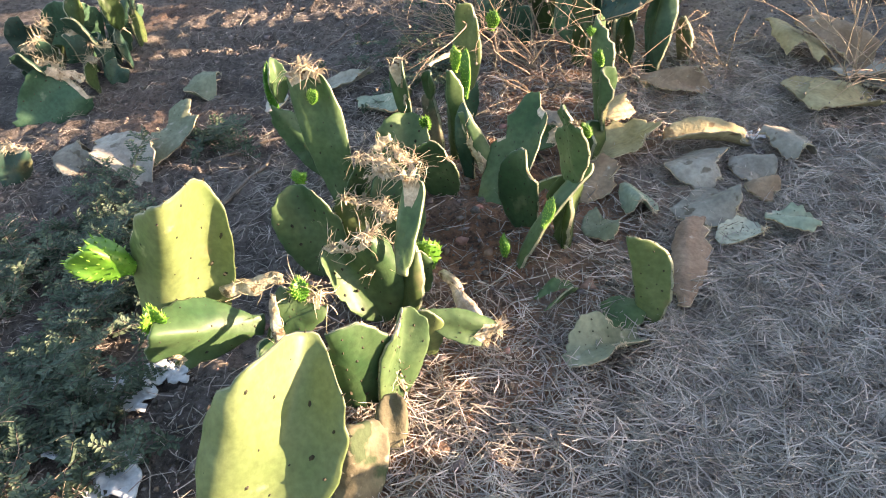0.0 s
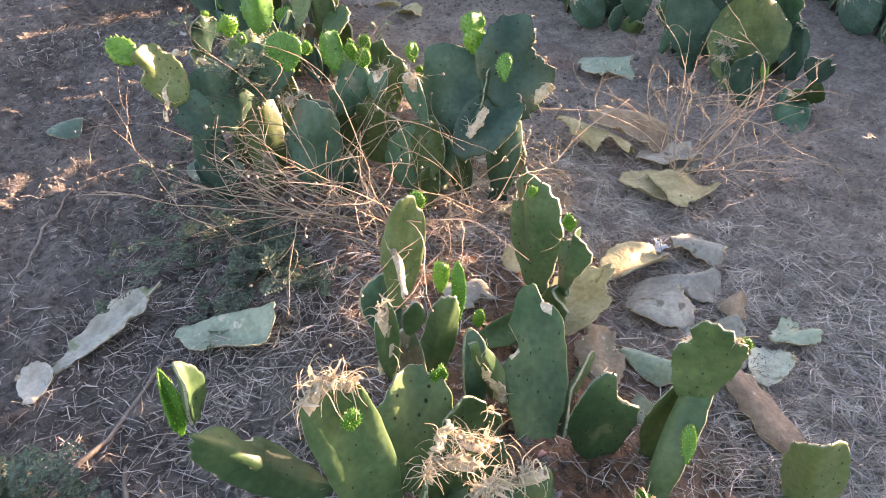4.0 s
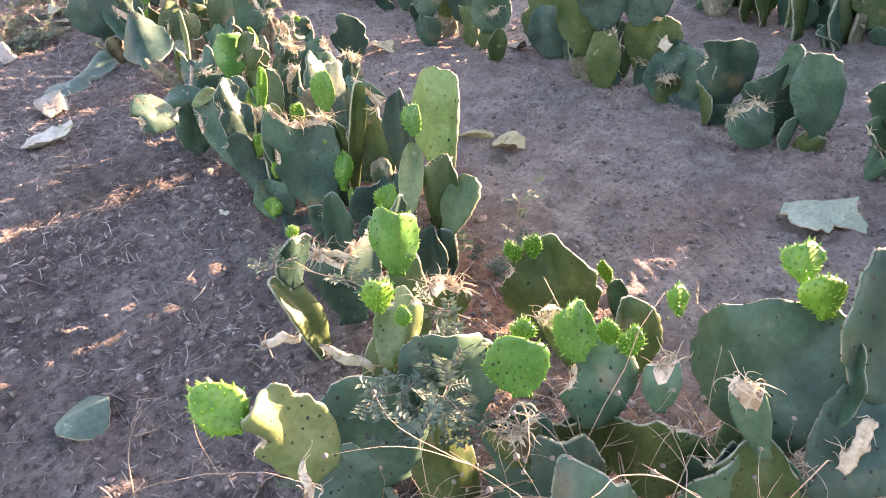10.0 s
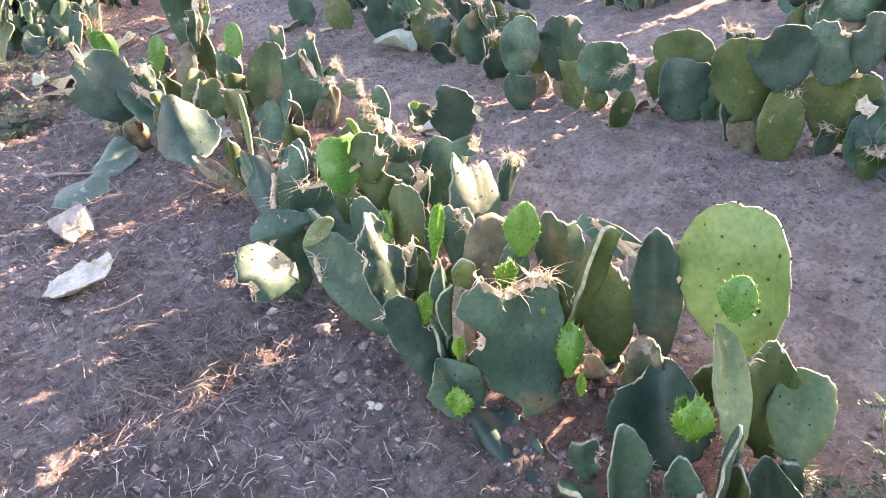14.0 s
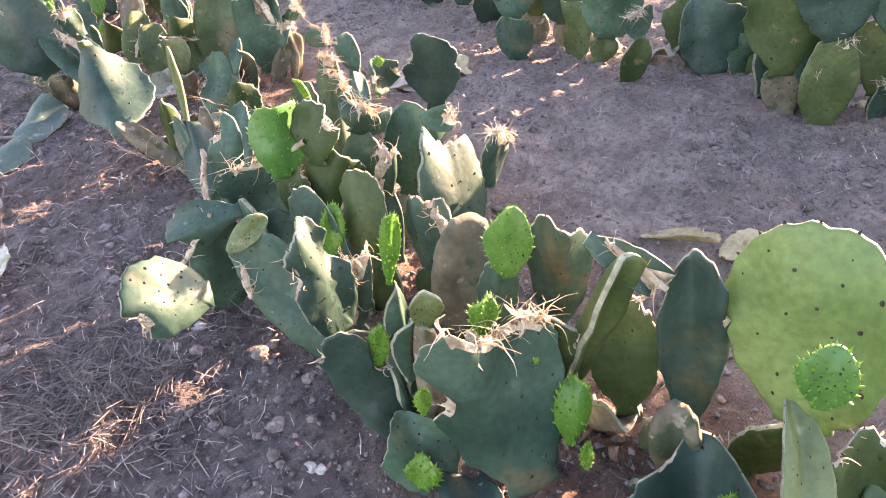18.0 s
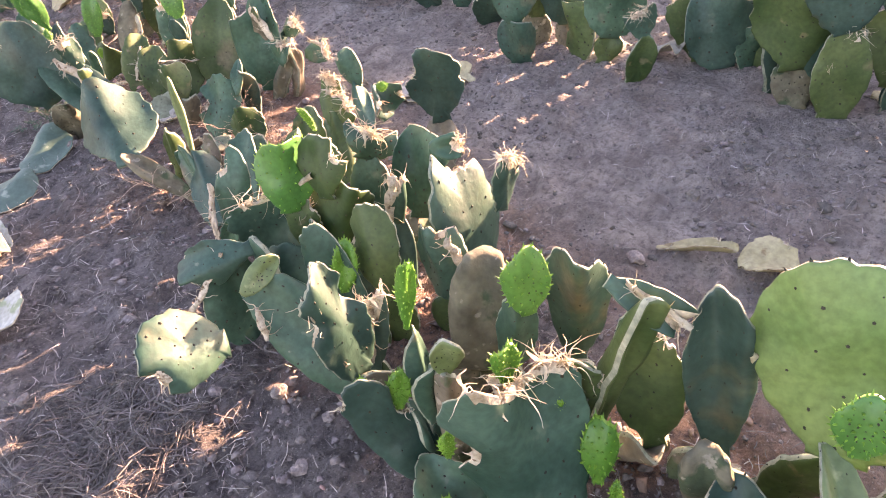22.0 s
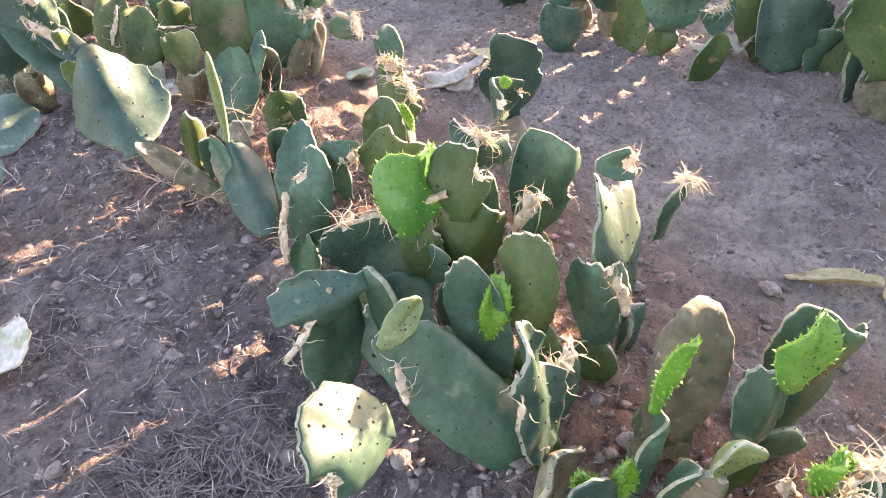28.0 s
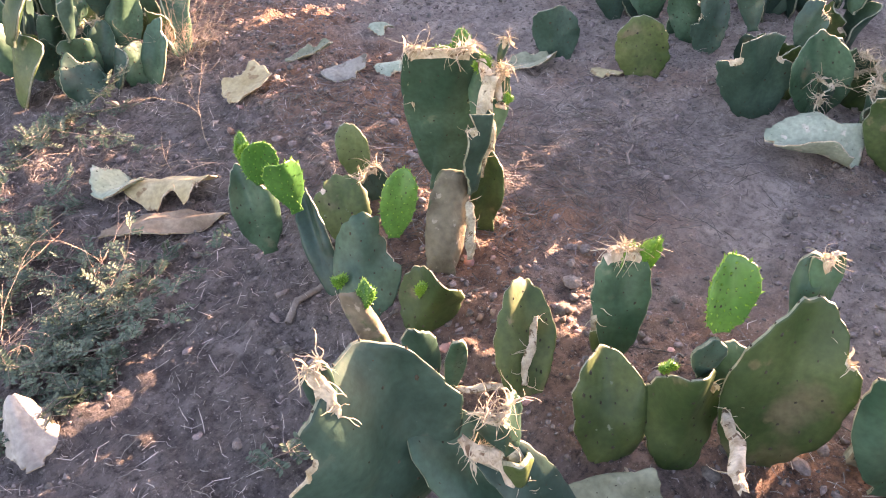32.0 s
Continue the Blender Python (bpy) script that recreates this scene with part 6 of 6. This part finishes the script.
def scrap(x, y, size):
    """A crumpled white rag of plastic."""
    rng = random.Random(int(x * 1000 - y * 333))
    n, o, verts = 14, rng.uniform(0, 60), []
    for j in range(n):
        for i in range(n):
            u, v = i / (n - 1) - 0.5, j / (n - 1) - 0.5
            k = 1 + 0.5 * noise.noise((u * 3 + o, v * 3, 0))
            px, py = x + u * size * k, y + v * size * 0.8 * k
            verts.append((px, py, soil_height(px, py) + 0.006 + size * 0.16 * abs(noise.noise((u * 7 + o, v * 7, 3))) + 0.01 * abs(noise.noise((u * 17, v * 17, o)))))
    faces = [(j * n + i, j * n + i + 1, (j + 1) * n + i + 1, (j + 1) * n + i) for j in range(n - 1) for i in range(n - 1) if noise.noise(((i - 6.5) * 0.5, (j - 6.5) * 0.5, o)) > -0.35 or (abs(i - 6) < 4 and abs(j - 6) < 4)]
    ob = mesh_object("plastic_scrap", verts, faces, [RAG])
    so = ob.modifiers.new("thick", "SOLIDIFY")
    so.thickness = 0.002
    tagged(ob, "crumpled white plastic scrap among weeds", "litter", "plastic scraps", "thing")


for sx, sy, az, ln, r in ((-0.75, 3.3, 55, 0.5, 0.006), (-0.55, 3.15, 20, 0.35, 0.004), (-1.0, 2.3, 35, 0.6, 0.008), (0.2, 2.0, 100, 0.3, 0.005), (-0.3, 4.2, 5, 0.25, 0.004), (0.55, 7.45, -60, 0.4, 0.012), (-0.2, 3.6, 10, 0.3, 0.004), (0.6, 1.0, 60, 0.4, 0.004), (1.2, 7.9, 10, 0.5, 0.01), (-0.7, 5.2, 30, 0.4, 0.005), (-0.9, 1.9, 70, 0.5, 0.009), (2.4, 7.6, 30, 0.4, 0.006)):
    stick(sx, sy, az, ln, r)
for sx, sy, s in ((0.44, 5.33, 0.022), (0.58, 4.99, 0.017), (0.45, 4.94, 0.022), (0.16, 5.68, 0.018), (0.56, 4.63, 0.02), (1.47, 4.73, 0.028), (1.85, 4.75, 0.03), (1.75, 7.37, 0.026), (1.82, 7.43, 0.016), (0.83, 7.78, 0.014), (1.9, 7.48, 0.018), (0.88, 7.69, 0.016), (0.56, 5.15, 0.024), (0.47, 5.28, 0.02), (0.94, 7.07, 0.03), (1.3, 5.0, 0.02), (1.1, 4.35, 0.02), (0.95, 4.3, 0.016), (1.6, 6.7, 0.02), (1.75, 6.55, 0.022), (1.68, 6.4, 0.018)):
    stone(sx, sy, s)
for sx, sy, s in ((0.52, 5.36, 0.02), (0.43, 4.8, 0.015), (0.44, 4.78, 0.014)):
    stone(sx, sy, s, FALLEN["white"])
for sx, sy, s in ((-0.88, 1.14, 0.15), (-0.81, 0.9, 0.12), (-0.78, 1.2, 0.09), (0.90, 2.13, 0.08), (-0.95, 0.98, 0.07)):
    scrap(sx, sy, s)


# ---- straw and clods, past counting ----
def straw(name, words, x, y, lengths, r, seed, mat=STRAW):
    """Bent three-sided stalks lying on the soil at the places x, y."""
    g = np.random.default_rng(seed)
    n = len(x)
    a, ln, bend = g.uniform(0, 2 * math.pi, n), g.uniform(*lengths, n), g.normal(0, 0.5, n)
    lift = g.choice((0, 0, 0, 0.006, 0.015, 0.03), n)
    rad = r * g.uniform(0.6, 1.5, n)
    rows = []
    for k in range(3):
        an = a + bend * k * 0.5
        px, py = x + np.cos(an) * ln * (k - 1) * 0.5, y + np.sin(an) * ln * (k - 1) * 0.5
        pz = heights_at(px, py) + 0.002 + lift * k * 0.5
        rr = rad * (1, 1, 0.6)[k]
        for s in range(3):
            t = 2 * math.pi * s / 3
            rows.append(np.stack([px - np.sin(an) * rr * math.cos(t), py + np.cos(an) * rr * math.cos(t), pz + rr * math.sin(t)], 1))
    verts = np.stack(rows, 1).reshape(-1, 3)
    quads = np.array([(k * 3 + s, k * 3 + (s + 1) % 3, k * 3 + 3 + (s + 1) % 3, k * 3 + 3 + s) for k in range(2) for s in range(3)])
    faces = (np.arange(n)[:, None, None] * 9 + quads[None]).reshape(-1, 4)
    tagged(mesh_object(name, verts.tolist(), faces.tolist(), [mat], smooth=False), words, "straw", kind="stuff")


def strewn(count, seed, bias):
    """Places over the rows and paths, thicker on the walked side and in drifts."""
    g = np.random.default_rng(seed)
    out = []
    while len(out) < count:
        x, y, w = g.uniform(-1.9, 4.2), g.uniform(-0.5, 10.4), g.random()
        u, v = row_place(x, y)
        if -1.9 < u < 2.5 and w * (1.0 if v < 1.6 else 1.7) < 0.30 + 1.2 * noise.noise((x * 1.3, y * 1.3, bias)) + (0.35 if u < -0.35 else -0.1):
            out.append((x, y))
    return np.array(out).T


straw("dry_straw", "scattered dry grass straw on the soil", *strewn(13500, 3, 7.0), (0.015, 0.07), 0.0009, 1)
straw("dry_straw", "short broken straw bits on the soil", *strewn(14000, 4, 2.0), (0.006, 0.025), 0.0010, 2)
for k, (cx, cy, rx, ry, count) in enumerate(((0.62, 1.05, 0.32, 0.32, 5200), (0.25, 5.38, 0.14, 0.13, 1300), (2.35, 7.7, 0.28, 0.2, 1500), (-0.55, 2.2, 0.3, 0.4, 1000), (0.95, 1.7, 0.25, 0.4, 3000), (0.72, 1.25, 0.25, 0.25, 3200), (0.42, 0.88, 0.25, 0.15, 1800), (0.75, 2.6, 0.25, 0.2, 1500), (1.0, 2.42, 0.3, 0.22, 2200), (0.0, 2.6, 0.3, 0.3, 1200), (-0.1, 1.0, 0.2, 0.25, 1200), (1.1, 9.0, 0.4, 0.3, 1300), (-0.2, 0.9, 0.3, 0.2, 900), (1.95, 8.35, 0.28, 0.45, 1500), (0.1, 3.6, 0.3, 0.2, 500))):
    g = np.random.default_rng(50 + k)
    straw("dry_straw", "thick patch of dry grass straw", g.normal(cx, rx, count), g.normal(cy, ry, count), (0.03, 0.13), 0.0011, 80 + k, DARKSTRAW if cy > 2.8 else STRAW)


def clods(count, seed, small, mean, mat, words, band=9.0):
    g = np.random.default_rng(seed)
    base = bmesh.new()
    bmesh.ops.create_icosphere(base, subdivisions=1, radius=1)
    bv = np.array([tuple(v.co) for v in base.verts])
    bf = np.array([[v.index for v in f.verts] for f in base.faces])
    base.free()
    out = []
    while len(out) < count:
        x, y, w = g.uniform(-1.8, 4.0), g.uniform(-0.4, 10.3), g.random()
        u, v = row_place(x, y)
        if -1.8 < u < 2.4 and abs(u - 0.1) < band and w < 0.5 + 1.2 * noise.noise((x * 2.1, y * 2.1, 1.0)) + (0.4 if abs(u + 0.15) < 0.4 else 0):
            out.append((x, y))
    px, py = np.array(out).T
    s = np.minimum(0.019, small + g.exponential(mean, count))
    shape = bv[None] * (s[:, None, None] * g.uniform(0.45, 1.5, (count, len(bv), 1)))
    shape *= g.uniform(0.6, 1.3, (count, 1, 3)) * np.array([1, 1, 0.65])
    shape[..., 0] += px[:, None]
    shape[..., 1] += py[:, None]
    shape[..., 2] += (heights_at(px, py) + s * 0.15)[:, None]
    faces = (np.arange(count)[:, None, None] * len(bv) + bf[None]).reshape(-1, 3)
    tagged(mesh_object("soil_clods", shape.reshape(-1, 3).tolist(), faces.tolist(), [mat]), words, "soil", kind="stuff")


clods(34000, 5, 0.0022, 0.0034, CLOD, "crumbled clods of dry soil and grit")
clods(900, 9, 0.003, 0.0055, REDSTONE, "small reddish stones on the soil", 0.45)
clods(2500, 6, 0.002, 0.0025, STONE, "pale grit and small pebbles on the soil")
